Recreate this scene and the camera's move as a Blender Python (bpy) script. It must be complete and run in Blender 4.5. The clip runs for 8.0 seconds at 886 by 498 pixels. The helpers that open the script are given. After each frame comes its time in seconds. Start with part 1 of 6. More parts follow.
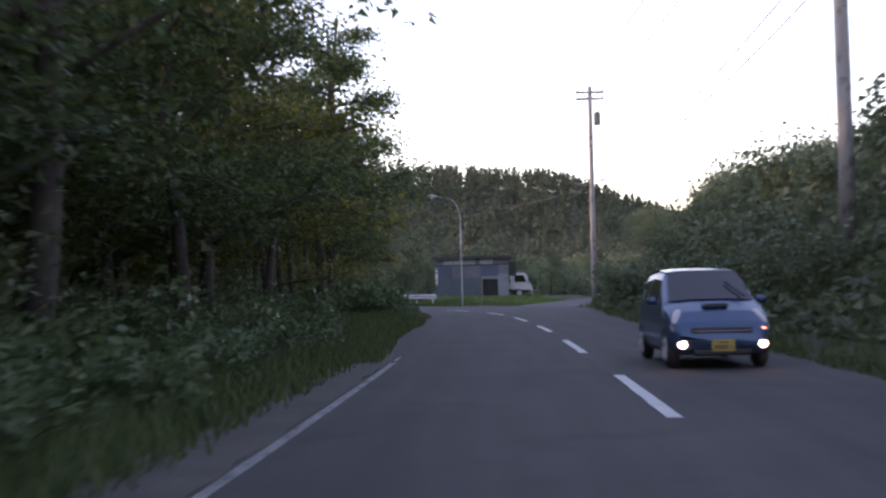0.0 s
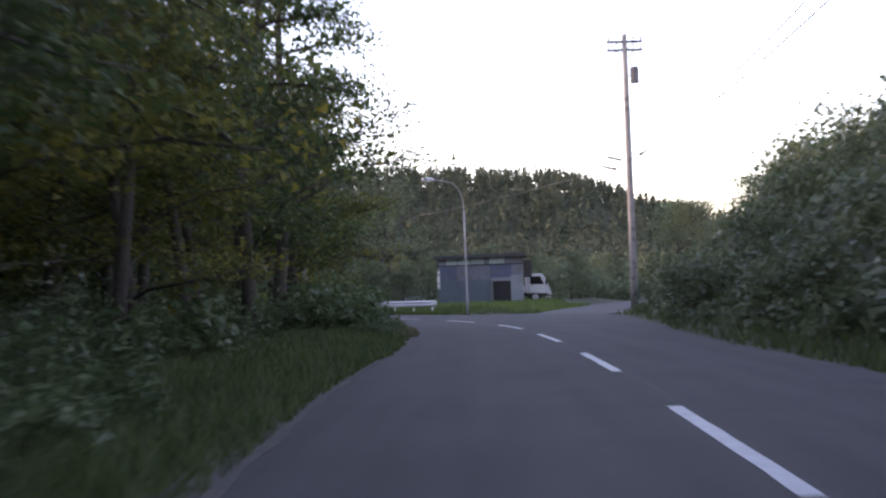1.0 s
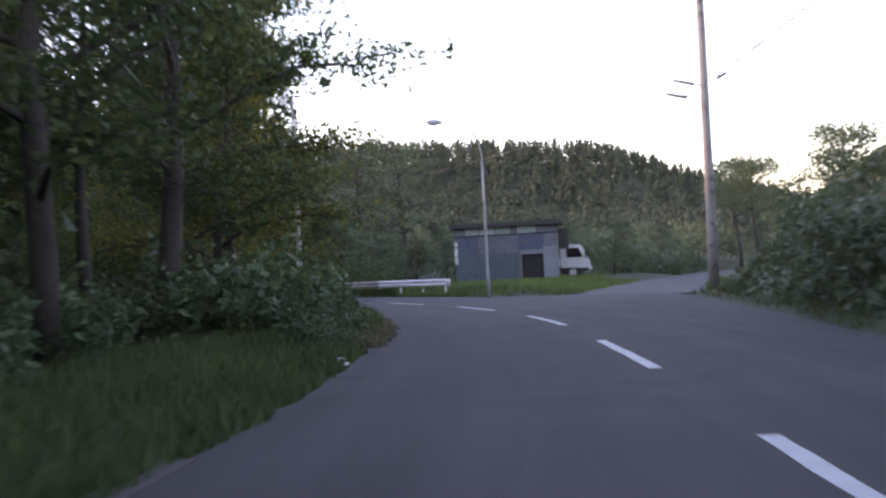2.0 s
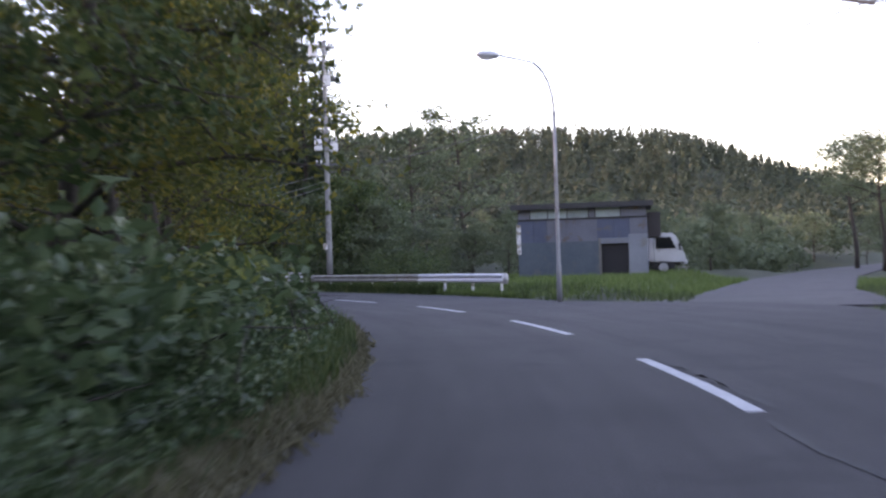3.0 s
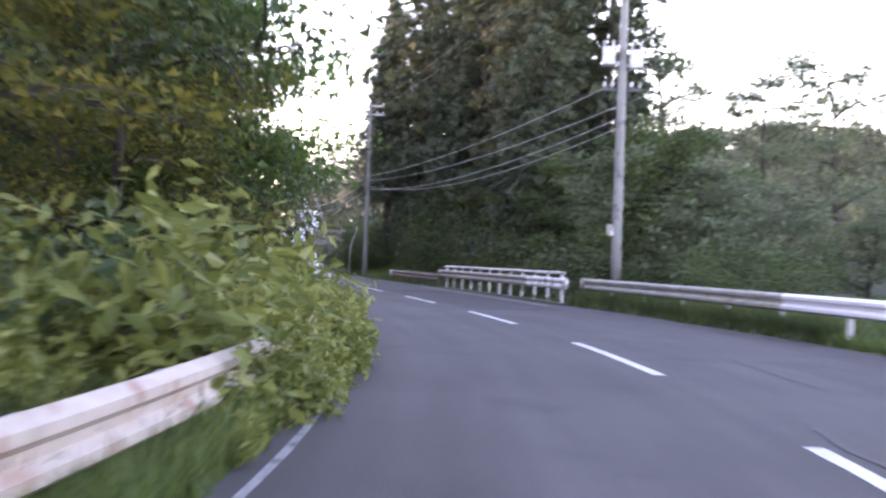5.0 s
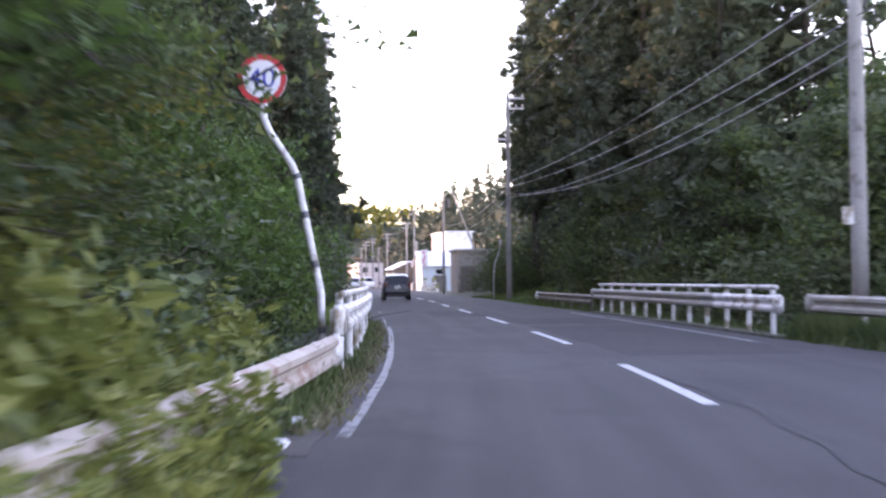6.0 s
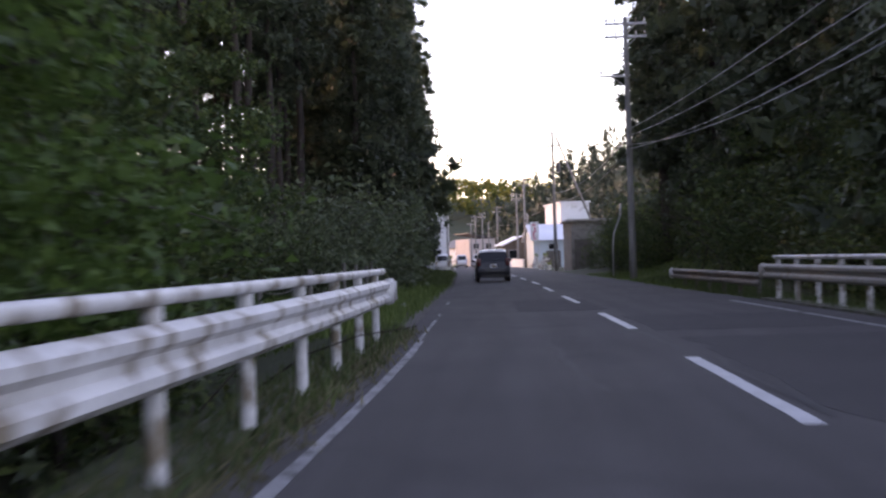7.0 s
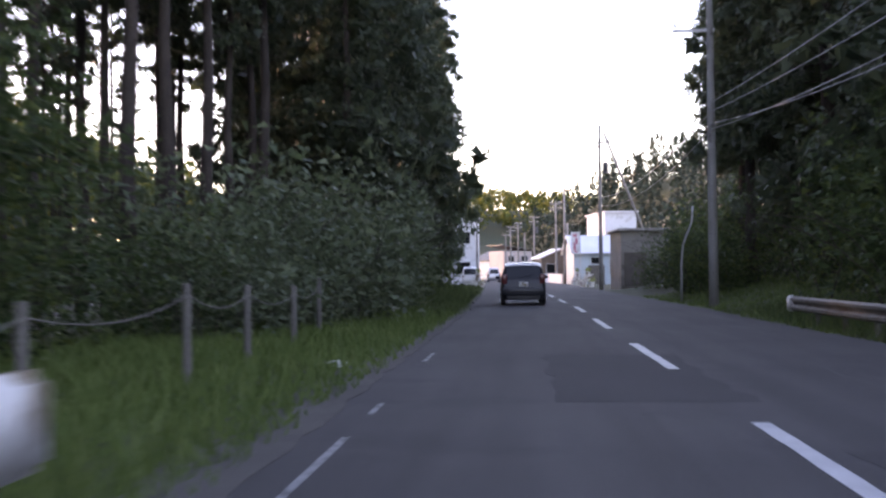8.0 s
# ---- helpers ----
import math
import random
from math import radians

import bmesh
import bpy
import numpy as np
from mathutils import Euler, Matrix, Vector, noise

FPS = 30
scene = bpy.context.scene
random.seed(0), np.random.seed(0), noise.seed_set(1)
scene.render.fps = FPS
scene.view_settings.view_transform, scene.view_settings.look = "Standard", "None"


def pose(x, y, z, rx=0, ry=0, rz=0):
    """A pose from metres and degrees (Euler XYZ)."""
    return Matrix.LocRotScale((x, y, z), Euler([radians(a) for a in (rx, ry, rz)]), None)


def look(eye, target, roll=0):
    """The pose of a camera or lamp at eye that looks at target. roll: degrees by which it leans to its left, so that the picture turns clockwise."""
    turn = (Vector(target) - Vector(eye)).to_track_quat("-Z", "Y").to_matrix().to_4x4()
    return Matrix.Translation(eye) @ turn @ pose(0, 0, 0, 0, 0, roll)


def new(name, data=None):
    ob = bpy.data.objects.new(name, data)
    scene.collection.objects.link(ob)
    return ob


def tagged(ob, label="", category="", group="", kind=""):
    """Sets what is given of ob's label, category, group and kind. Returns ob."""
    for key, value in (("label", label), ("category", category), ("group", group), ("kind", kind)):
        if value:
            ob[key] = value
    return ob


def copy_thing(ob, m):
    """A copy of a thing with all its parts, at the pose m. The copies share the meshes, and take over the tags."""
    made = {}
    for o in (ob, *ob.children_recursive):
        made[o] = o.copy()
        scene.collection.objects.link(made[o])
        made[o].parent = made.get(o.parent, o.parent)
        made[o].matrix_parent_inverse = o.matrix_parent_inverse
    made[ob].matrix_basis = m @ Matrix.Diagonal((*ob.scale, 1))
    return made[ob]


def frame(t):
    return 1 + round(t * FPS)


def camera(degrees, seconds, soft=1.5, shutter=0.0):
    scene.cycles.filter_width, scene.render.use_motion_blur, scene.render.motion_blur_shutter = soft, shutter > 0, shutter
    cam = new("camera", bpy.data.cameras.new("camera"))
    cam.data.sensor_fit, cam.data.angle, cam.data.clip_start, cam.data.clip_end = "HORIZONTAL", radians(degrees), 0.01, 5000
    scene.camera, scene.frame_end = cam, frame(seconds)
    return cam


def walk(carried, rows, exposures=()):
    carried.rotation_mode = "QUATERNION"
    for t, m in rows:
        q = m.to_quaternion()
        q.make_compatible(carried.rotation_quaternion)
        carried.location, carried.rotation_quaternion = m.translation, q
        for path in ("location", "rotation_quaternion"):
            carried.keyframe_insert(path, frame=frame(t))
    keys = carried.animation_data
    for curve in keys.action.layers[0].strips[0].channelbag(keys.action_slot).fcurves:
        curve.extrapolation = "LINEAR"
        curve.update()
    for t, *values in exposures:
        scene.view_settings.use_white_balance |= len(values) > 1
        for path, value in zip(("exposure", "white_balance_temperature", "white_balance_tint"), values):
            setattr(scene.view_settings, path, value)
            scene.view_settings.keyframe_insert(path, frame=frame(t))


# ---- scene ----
cam = camera(43.5, 8.0, soft=2.3, shutter=0.4)
SKY, SUN = 0.13, 0.7
EXPOSURES = [(0.0, 2.28, 7900, 43), (1.5, 2.6, 7900, 43), (2.8, 2.68, 7900, 43), (3.5, 3.22, 8000, 45), (4.5, 3.85, 8200, 47), (5.2, 3.85, 8100, 47), (6.4, 3.14, 8150, 46), (7.0, 2.42, 8350, 45), (7.5, 2.44, 8150, 44), (8.0, 2.86, 7950, 43)]
PATH = [
    (0, (3.849, -9.841, 1.249), (3.723, -7.846, 1.321), -1.3),
    (0.5, (3.676, -2.735, 1.277), (3.53, -0.742, 1.356), -3.5),
    (1, (3.528, 4.481, 1.23), (3.383, 6.474, 1.311), -2.1),
    (1.5, (3.405, 11.687, 1.189), (3.242, 13.679, 1.25), -2.1),
    (2.8, (2.613, 28.959, 1.229), (2.313, 30.937, 1.258), -2.5),
    (3, (2.348, 31.697, 1.265), (2.023, 33.67, 1.292), -1.7),
    (3.5, (1.617, 38.122, 1.28), (1.194, 40.076, 1.301), -2.0),
    (4, (0.504, 44.336, 1.256), (-0.023, 46.265, 1.254), -1.0),
    (4.5, (-0.962, 50.582, 1.244), (-1.67, 52.452, 1.266), -1.1),
    (5, (-2.78, 56.463, 1.235), (-3.674, 58.252, 1.257), 2.1),
    (5.2, (-3.635, 58.841, 1.221), (-4.604, 60.591, 1.233), 0.5),
    (6.3, (-9.414, 70.716, 1.195), (-10.63, 72.302, 1.275), 0.2),
    (6.5, (-10.742, 72.868, 1.214), (-12.001, 74.419, 1.303), 0.3),
    (7, (-14.477, 78.432, 1.179), (-15.801, 79.931, 1.198), -1.8),
    (7.5, (-18.436, 83.711, 1.262), (-19.813, 85.158, 1.35), -2.9),
    (8, (-22.603, 88.947, 1.258), (-23.977, 90.4, 1.3), -0.6),
]
walk(cam, [(t, look(eye, target, roll)) for t, eye, target, roll in PATH], EXPOSURES)

# ---- world and sun ----
SUN_AZ, SUN_EL = radians(270), radians(13)      # where the sun stands: azimuth from +y over +x, height
world = bpy.data.worlds.new("evening_sky")
scene.world = world
world.use_nodes = True
wn, wl = world.node_tree.nodes, world.node_tree.links
sky = wn.new("ShaderNodeTexSky")
sky.sky_type, sky.sun_disc = "NISHITA", False
sky.sun_elevation, sky.sun_rotation = SUN_EL, SUN_AZ
sky.air_density, sky.dust_density, sky.ozone_density = 1.0, 0.25, 1.6
wl.new(sky.outputs["Color"], wn["Background"].inputs["Color"])
wn["Background"].inputs["Strength"].default_value = SKY
sun_data = bpy.data.lights.new("sun", "SUN")
sun_data.energy, sun_data.angle, sun_data.color = SUN, radians(3.0), (1.0, 0.8, 0.56)
sun = new("sun", sun_data)
sun_way = Vector((math.sin(SUN_AZ) * math.cos(SUN_EL), math.cos(SUN_AZ) * math.cos(SUN_EL), math.sin(SUN_EL)))
sun.matrix_world = look(sun_way * 300, (0, 0, 0))

# ---- materials ----
def shader(name):
    m = bpy.data.materials.new(name)
    m.use_nodes = True
    return m, m.node_tree.nodes, m.node_tree.links, m.node_tree.nodes["Principled BSDF"]


def surface(name, low, high, rough=0.7, grain=20.0, patch=1.2, metal=0.0, bump=0.3, stain=None, stain_at=0.62, per_piece=0.0):
    """A weathered surface: fine grain, larger patches, an optional stain colour and relief. Scales are per metre."""
    m, n, l, b = shader(name)
    geo = n.new("ShaderNodeNewGeometry")
    fine, wide = n.new("ShaderNodeTexNoise"), n.new("ShaderNodeTexNoise")
    fine.inputs["Scale"].default_value, fine.inputs["Detail"].default_value = grain, 6
    wide.inputs["Scale"].default_value, wide.inputs["Detail"].default_value = patch, 5
    for t in (fine, wide):
        l.new(geo.outputs["Position"], t.inputs["Vector"])
    blend = n.new("ShaderNodeMath")
    blend.operation = "MULTIPLY_ADD"
    l.new(fine.outputs["Fac"], blend.inputs[0])
    blend.inputs[1].default_value = 0.55
    half = n.new("ShaderNodeMath")
    half.operation = "MULTIPLY"
    l.new(wide.outputs["Fac"], half.inputs[0])
    half.inputs[1].default_value = 0.55
    l.new(half.outputs[0], blend.inputs[2])
    ramp = n.new("ShaderNodeMapRange")
    ramp.inputs["From Min"].default_value, ramp.inputs["From Max"].default_value = 0.36, 0.74
    l.new(blend.outputs[0], ramp.inputs["Value"])
    mix = n.new("ShaderNodeMix")
    mix.data_type = "RGBA"
    mix.inputs["A"].default_value, mix.inputs["B"].default_value = (*low, 1), (*high, 1)
    l.new(ramp.outputs[0], mix.inputs["Factor"])
    colour = mix.outputs["Result"]
    if stain:
        spots, gate, over = n.new("ShaderNodeTexNoise"), n.new("ShaderNodeMapRange"), n.new("ShaderNodeMix")
        spots.inputs["Scale"].default_value, spots.inputs["Detail"].default_value = patch * 2.3, 8
        l.new(geo.outputs["Position"], spots.inputs["Vector"])
        gate.inputs["From Min"].default_value, gate.inputs["From Max"].default_value = stain_at - 0.06, stain_at + 0.06
        l.new(spots.outputs["Fac"], gate.inputs["Value"])
        over.data_type = "RGBA"
        over.inputs["B"].default_value = (*stain, 1)
        l.new(colour, over.inputs["A"])
        l.new(gate.outputs[0], over.inputs["Factor"])
        colour = over.outputs["Result"]
    if per_piece:
        info, scale, hue = n.new("ShaderNodeObjectInfo"), n.new("ShaderNodeMapRange"), n.new("ShaderNodeHueSaturation")
        scale.inputs["To Min"].default_value, scale.inputs["To Max"].default_value = 1 - per_piece, 1 + per_piece
        l.new(info.outputs["Random"], scale.inputs["Value"])
        l.new(scale.outputs[0], hue.inputs["Value"])
        l.new(colour, hue.inputs["Color"])
        colour = hue.outputs["Color"]
    l.new(colour, b.inputs["Base Color"])
    b.inputs["Roughness"].default_value, b.inputs["Metallic"].default_value = rough, metal
    if bump:
        rel = n.new("ShaderNodeBump")
        rel.inputs["Strength"].default_value, rel.inputs["Distance"].default_value = bump, 0.02
        l.new(fine.outputs["Fac"], rel.inputs["Height"])
        l.new(rel.outputs["Normal"], b.inputs["Normal"])
    return m


def leafy(name, dark, mid, light, through_light=0.35, rough=0.55, gloss=0.3):
    """Leaves: each takes its own tint; part of the light passes through."""
    m, n, l, b = shader(name)
    geo, ramp = n.new("ShaderNodeNewGeometry"), n.new("ShaderNodeValToRGB")
    info, add, frac = n.new("ShaderNodeObjectInfo"), n.new("ShaderNodeMath"), n.new("ShaderNodeTexNoise")
    ramp.color_ramp.elements[0].color, ramp.color_ramp.elements[1].color = (*dark, 1), (*light, 1)
    ramp.color_ramp.elements.new(0.55).color = (*mid, 1)
    frac.inputs["Scale"].default_value = 0.5
    l.new(geo.outputs["Position"], frac.inputs["Vector"])
    add.operation = "MULTIPLY_ADD"
    l.new(geo.outputs["Random Per Island"], add.inputs[0])
    add.inputs[1].default_value = 0.65
    shift = n.new("ShaderNodeMath")
    shift.operation = "MULTIPLY_ADD"
    l.new(frac.outputs["Fac"], shift.inputs[0])
    shift.inputs[1].default_value, shift.inputs[2].default_value = 0.9, -0.28
    l.new(shift.outputs[0], add.inputs[2])
    l.new(add.outputs[0], ramp.inputs["Fac"])
    l.new(ramp.outputs["Color"], b.inputs["Base Color"])
    b.inputs["Roughness"].default_value = rough
    b.inputs["Specular IOR Level"].default_value = gloss
    tr, mx = n.new("ShaderNodeBsdfTranslucent"), n.new("ShaderNodeMixShader")
    l.new(ramp.outputs["Color"], tr.inputs["Color"])
    mx.inputs["Fac"].default_value = through_light
    l.new(b.outputs[0], mx.inputs[1])
    l.new(tr.outputs[0], mx.inputs[2])
    l.new(mx.outputs[0], n["Material Output"].inputs["Surface"])
    return m


def plain(name, colour, rough=0.5, metal=0.0, emit=None, power=0.0, coat=0.0):
    m, n, l, b = shader(name)
    b.inputs["Base Color"].default_value = (*colour, 1)
    b.inputs["Roughness"].default_value, b.inputs["Metallic"].default_value = rough, metal
    b.inputs["Coat Weight"].default_value = coat
    if emit:
        b.inputs["Emission Color"].default_value, b.inputs["Emission Strength"].default_value = (*emit, 1), power
    return m


def pane(name, tint, gloss=0.35):
    m, n, l, b = shader(name)
    b.inputs["Base Color"].default_value = (*tint, 1)
    b.inputs["Roughness"].default_value = 0.06
    b.inputs["Specular IOR Level"].default_value = gloss
    return m


ASPHALT = surface("asphalt", (0.0313, 0.029, 0.029), (0.06, 0.0556, 0.0545), 0.85, 45, 0.3, bump=0.5, stain=(0.036, 0.0333, 0.0335), stain_at=0.62)
PATCH = surface("patched_asphalt", (0.0265, 0.0247, 0.0253), (0.041, 0.038, 0.038), 0.88, 60, 0.6, bump=0.5)
TAR = surface("tar", (0.012, 0.012, 0.013), (0.022, 0.021, 0.022), 0.7, 40, 2, bump=0.2)
SIDE_ASPHALT = surface("old_asphalt", (0.056, 0.0525, 0.0515), (0.088, 0.081, 0.0775), 0.88, 40, 0.3, bump=0.5, stain=(0.0543, 0.0505, 0.0496))
ROAD_PAINT = surface("road_paint", (0.365, 0.365, 0.374), (0.574, 0.574, 0.574), 0.6, 30, 3, bump=0.15, stain=(0.174, 0.174, 0.174), stain_at=0.72)
OLD_PAINT = surface("worn_road_paint", (0.16, 0.16, 0.165), (0.29, 0.29, 0.29), 0.7, 30, 2.5, bump=0.15, stain=(0.0522, 0.0508, 0.0522), stain_at=0.56)
SOIL = surface("soil_and_litter", (0.0252, 0.033, 0.0144), (0.054, 0.0638, 0.027), 0.95, 9, 0.25, bump=0.8)
GRAVEL = surface("gravel_shoulder", (0.055, 0.049, 0.043), (0.11, 0.1, 0.088), 0.95, 35, 1.5, bump=0.9)
CONCRETE = surface("concrete", (0.26, 0.25, 0.24), (0.4, 0.39, 0.37), 0.85, 30, 0.8, bump=0.3, stain=(0.15, 0.14, 0.13))
MOSSY = surface("mossy_concrete", (0.055, 0.055, 0.04), (0.13, 0.125, 0.1), 0.95, 18, 1.5, bump=0.5, stain=(0.04, 0.055, 0.02), stain_at=0.54)
POLE_CONCRETE = surface("pole_concrete", (0.19, 0.18, 0.17), (0.31, 0.3, 0.28), 0.8, 25, 1.2, bump=0.15, stain=(0.12, 0.11, 0.1))
RAIL_WHITE = surface("white_rail_paint", (0.52, 0.5, 0.47), (0.8, 0.79, 0.77), 0.5, 14, 1.6, bump=0.12, stain=(0.24, 0.19, 0.13), stain_at=0.57)
RAIL_CLEAN = surface("fresh_white_rail", (0.56, 0.56, 0.57), (0.72, 0.72, 0.73), 0.45, 14, 1.2, bump=0.06, stain=(0.45, 0.44, 0.42), stain_at=0.68)
RAIL_GREY = surface("aged_rail", (0.2, 0.19, 0.16), (0.34, 0.325, 0.285), 0.6, 14, 1.4, bump=0.15, stain=(0.2, 0.17, 0.12), stain_at=0.6)
RAIL_RUST = surface("rusted_rail", (0.33, 0.27, 0.22), (0.5, 0.43, 0.37), 0.6, 12, 1.5, bump=0.2, stain=(0.28, 0.14, 0.09), stain_at=0.62)
RAIL_OLD = surface("old_brown_rail", (0.1, 0.09, 0.075), (0.19, 0.175, 0.15), 0.7, 14, 1.4, bump=0.2, stain=(0.1, 0.075, 0.05), stain_at=0.58)
STEEL = surface("galvanised_steel", (0.42, 0.42, 0.43), (0.56, 0.56, 0.57), 0.45, 30, 2, metal=0.35, bump=0.08)
LAMP_GREY = surface("grey_lamp_paint", (0.2, 0.2, 0.2), (0.3, 0.3, 0.3), 0.5, 30, 2, metal=0.1, bump=0.05)
DARK_STEEL = surface("dark_steel", (0.07, 0.07, 0.075), (0.13, 0.13, 0.135), 0.55, 30, 2, metal=0.3, bump=0.1)
RED_PAINT = surface("red_paint", (0.5, 0.03, 0.03), (0.65, 0.05, 0.05), 0.5, 20, 2, bump=0.1)
BARK = surface("bark", (0.035, 0.028, 0.022), (0.085, 0.07, 0.055), 0.95, 14, 1.5, bump=0.9)
CEDAR_BARK = surface("cedar_bark", (0.033, 0.0252, 0.0216), (0.072, 0.0558, 0.0468), 0.95, 18, 1.2, bump=0.9)
WOOD = surface("weathered_wood", (0.11, 0.1, 0.085), (0.2, 0.185, 0.16), 0.9, 22, 2, bump=0.5)
LEAF = leafy("broad_leaves", (0.027, 0.05, 0.02), (0.06, 0.1, 0.034), (0.14, 0.17, 0.045), 0.4)
# gold of the low sun is mixed into this leaf colour
LEAF_SUNGOLD = leafy("sun_gold_leaves", (0.04, 0.062, 0.02), (0.105, 0.122, 0.03), (0.32, 0.25, 0.045), 0.55)
BRIGHT_LEAF = leafy("yellow_green_leaves", (0.085, 0.12, 0.03), (0.18, 0.215, 0.055), (0.35, 0.345, 0.1), 0.4, 0.45)
SHRUB_LEAF = leafy("shrub_leaves", (0.04, 0.072, 0.032), (0.085, 0.14, 0.06), (0.18, 0.23, 0.11), 0.35, 0.42)
GREEN_LEAF = leafy("fresh_green_leaves", (0.0378, 0.0798, 0.021), (0.0714, 0.139, 0.0336), (0.126, 0.21, 0.0504), 0.5, 0.45)
VINE_LEAF = leafy("vine_leaves", (0.054, 0.08, 0.042), (0.108, 0.148, 0.072), (0.19, 0.222, 0.118), 0.4, 0.45, 0.55)
CEDAR_LEAF = leafy("cedar_sprays", (0.036, 0.054, 0.032), (0.066, 0.093, 0.052), (0.11, 0.135, 0.07), 0.42, 0.55, 0.4)
FAR_LEAF = leafy("far_wood_leaves", (0.09, 0.117, 0.072), (0.13, 0.163, 0.09), (0.18, 0.212, 0.118), 0.42, 0.65)
HILL_LEAF = leafy("hill_wood_leaves", (0.044, 0.06, 0.042), (0.058, 0.077, 0.05), (0.078, 0.096, 0.06), 0.25, 0.7)
# darker copy of the cedar leaves, with hillside shade put into the colour
SHADED_CEDAR = leafy("shade_tinted_cedar_leaves", (0.02, 0.032, 0.021), (0.034, 0.05, 0.031), (0.052, 0.068, 0.042), 0.12, 0.6)
GRASS = leafy("grass_blades", (0.04, 0.068, 0.024), (0.075, 0.115, 0.038), (0.15, 0.175, 0.065), 0.35, 0.6)
FRESH_GRASS = leafy("fresh_grass_blades", (0.065, 0.115, 0.03), (0.12, 0.185, 0.05), (0.2, 0.25, 0.085), 0.4, 0.6)
DRY_GRASS = leafy("dry_grass", (0.09, 0.085, 0.045), (0.16, 0.145, 0.08), (0.26, 0.235, 0.14), 0.3, 0.7)
GLASS_DARK = pane("dark_glass", (0.012, 0.014, 0.016))
GLASS_GREY = pane("grey_screen_glass", (0.025, 0.026, 0.03), 0.8)
RUBBER = plain("rubber", (0.018, 0.018, 0.018), 0.85)
BLACK = plain("black_plastic", (0.02, 0.02, 0.022), 0.5)
CABLE = plain("cable_sheath", (0.1, 0.1, 0.105), 0.6)
PALE_CABLE = plain("bundled_cable", (0.24, 0.24, 0.25), 0.5)
CHROME = plain("chrome", (0.6, 0.6, 0.6), 0.15, 1.0)

def worn_lanes(material):
    """Wheel tracks and long streaks along the lanes; the map holds metres across and along the road."""
    n, l = material.node_tree.nodes, material.node_tree.links
    base = n["Principled BSDF"].inputs["Base Color"]
    colour = base.links[0].from_socket
    uv, split, stretch, streak = n.new("ShaderNodeUVMap"), n.new("ShaderNodeSeparateXYZ"), n.new("ShaderNodeMapping"), n.new("ShaderNodeTexNoise")
    uv.uv_map = "lanes"
    l.new(uv.outputs[0], split.inputs[0])
    stretch.inputs["Scale"].default_value = (2.2, 0.13, 1.0)
    l.new(uv.outputs[0], stretch.inputs["Vector"])
    streak.inputs["Scale"].default_value, streak.inputs["Detail"].default_value = 1.0, 6
    l.new(stretch.outputs[0], streak.inputs["Vector"])
    size, turn, wave, tone, sum_, hue = n.new("ShaderNodeMath"), n.new("ShaderNodeMath"), n.new("ShaderNodeMath"), n.new("ShaderNodeMapRange"), n.new("ShaderNodeMath"), n.new("ShaderNodeHueSaturation")
    size.operation, turn.operation, wave.operation, sum_.operation = "ABSOLUTE", "MULTIPLY", "COSINE", "MULTIPLY_ADD"
    l.new(split.outputs["X"], size.inputs[0])
    l.new(size.outputs[0], turn.inputs[0])
    turn.inputs[1].default_value = 2 * math.pi / 1.6
    l.new(turn.outputs[0], wave.inputs[0])
    tone.inputs["From Min"].default_value, tone.inputs["From Max"].default_value = 0.3, 0.7
    tone.inputs["To Min"].default_value, tone.inputs["To Max"].default_value = 0.78, 1.2
    l.new(streak.outputs["Fac"], tone.inputs["Value"])
    l.new(wave.outputs[0], sum_.inputs[0])
    sum_.inputs[1].default_value = 0.055
    l.new(tone.outputs[0], sum_.inputs[2])
    l.new(sum_.outputs[0], hue.inputs["Value"])
    l.new(colour, hue.inputs["Color"])
    l.new(hue.outputs["Color"], base)


worn_lanes(ASPHALT)

# ---- helpers ----
rng = np.random.default_rng(7)


def smooth01(v):
    v = np.clip(v, 0.0, 1.0)
    return v * v * (3 - 2 * v)


def mesh_of(name, verts, faces, smooth=False):
    """A mesh from an array of places and an array of faces with equal corner counts."""
    me = bpy.data.meshes.new(name)
    verts, faces = np.asarray(verts, np.float32), np.asarray(faces, np.int32)
    k = faces.shape[1]
    me.vertices.add(len(verts))
    me.vertices.foreach_set("co", verts.ravel())
    me.loops.add(faces.size)
    me.loops.foreach_set("vertex_index", faces.ravel())
    me.polygons.add(len(faces))
    me.polygons.foreach_set("loop_start", np.arange(0, faces.size, k, dtype=np.int32))
    me.polygons.foreach_set("loop_total", np.full(len(faces), k, np.int32))
    me.polygons.foreach_set("use_smooth", np.full(len(faces), smooth))
    me.update(calc_edges=True)
    return me


def part(name, shape, material, parent=None, label="", at=None, smooth=False):
    """Links a bmesh or a mesh as one object, under a thing or a part."""
    if isinstance(shape, bmesh.types.BMesh):
        me = bpy.data.meshes.new(name)
        bmesh.ops.recalc_face_normals(shape, faces=shape.faces)
        shape.to_mesh(me)
        shape.free()
        for p in me.polygons:
            p.use_smooth = smooth
    else:
        me = shape
    if material and not me.materials:
        me.materials.append(material)
    ob = new(name, me)
    if parent:
        ob.parent = parent
    if at is not None:
        ob.matrix_basis = at
    if label:
        tagged(ob, label)
    return ob


def thing(name, m, label, category, group="", kind=""):
    ob = new(name)
    ob.empty_display_size = 0.2
    ob.matrix_basis = m
    return tagged(ob, label, category, group, kind)


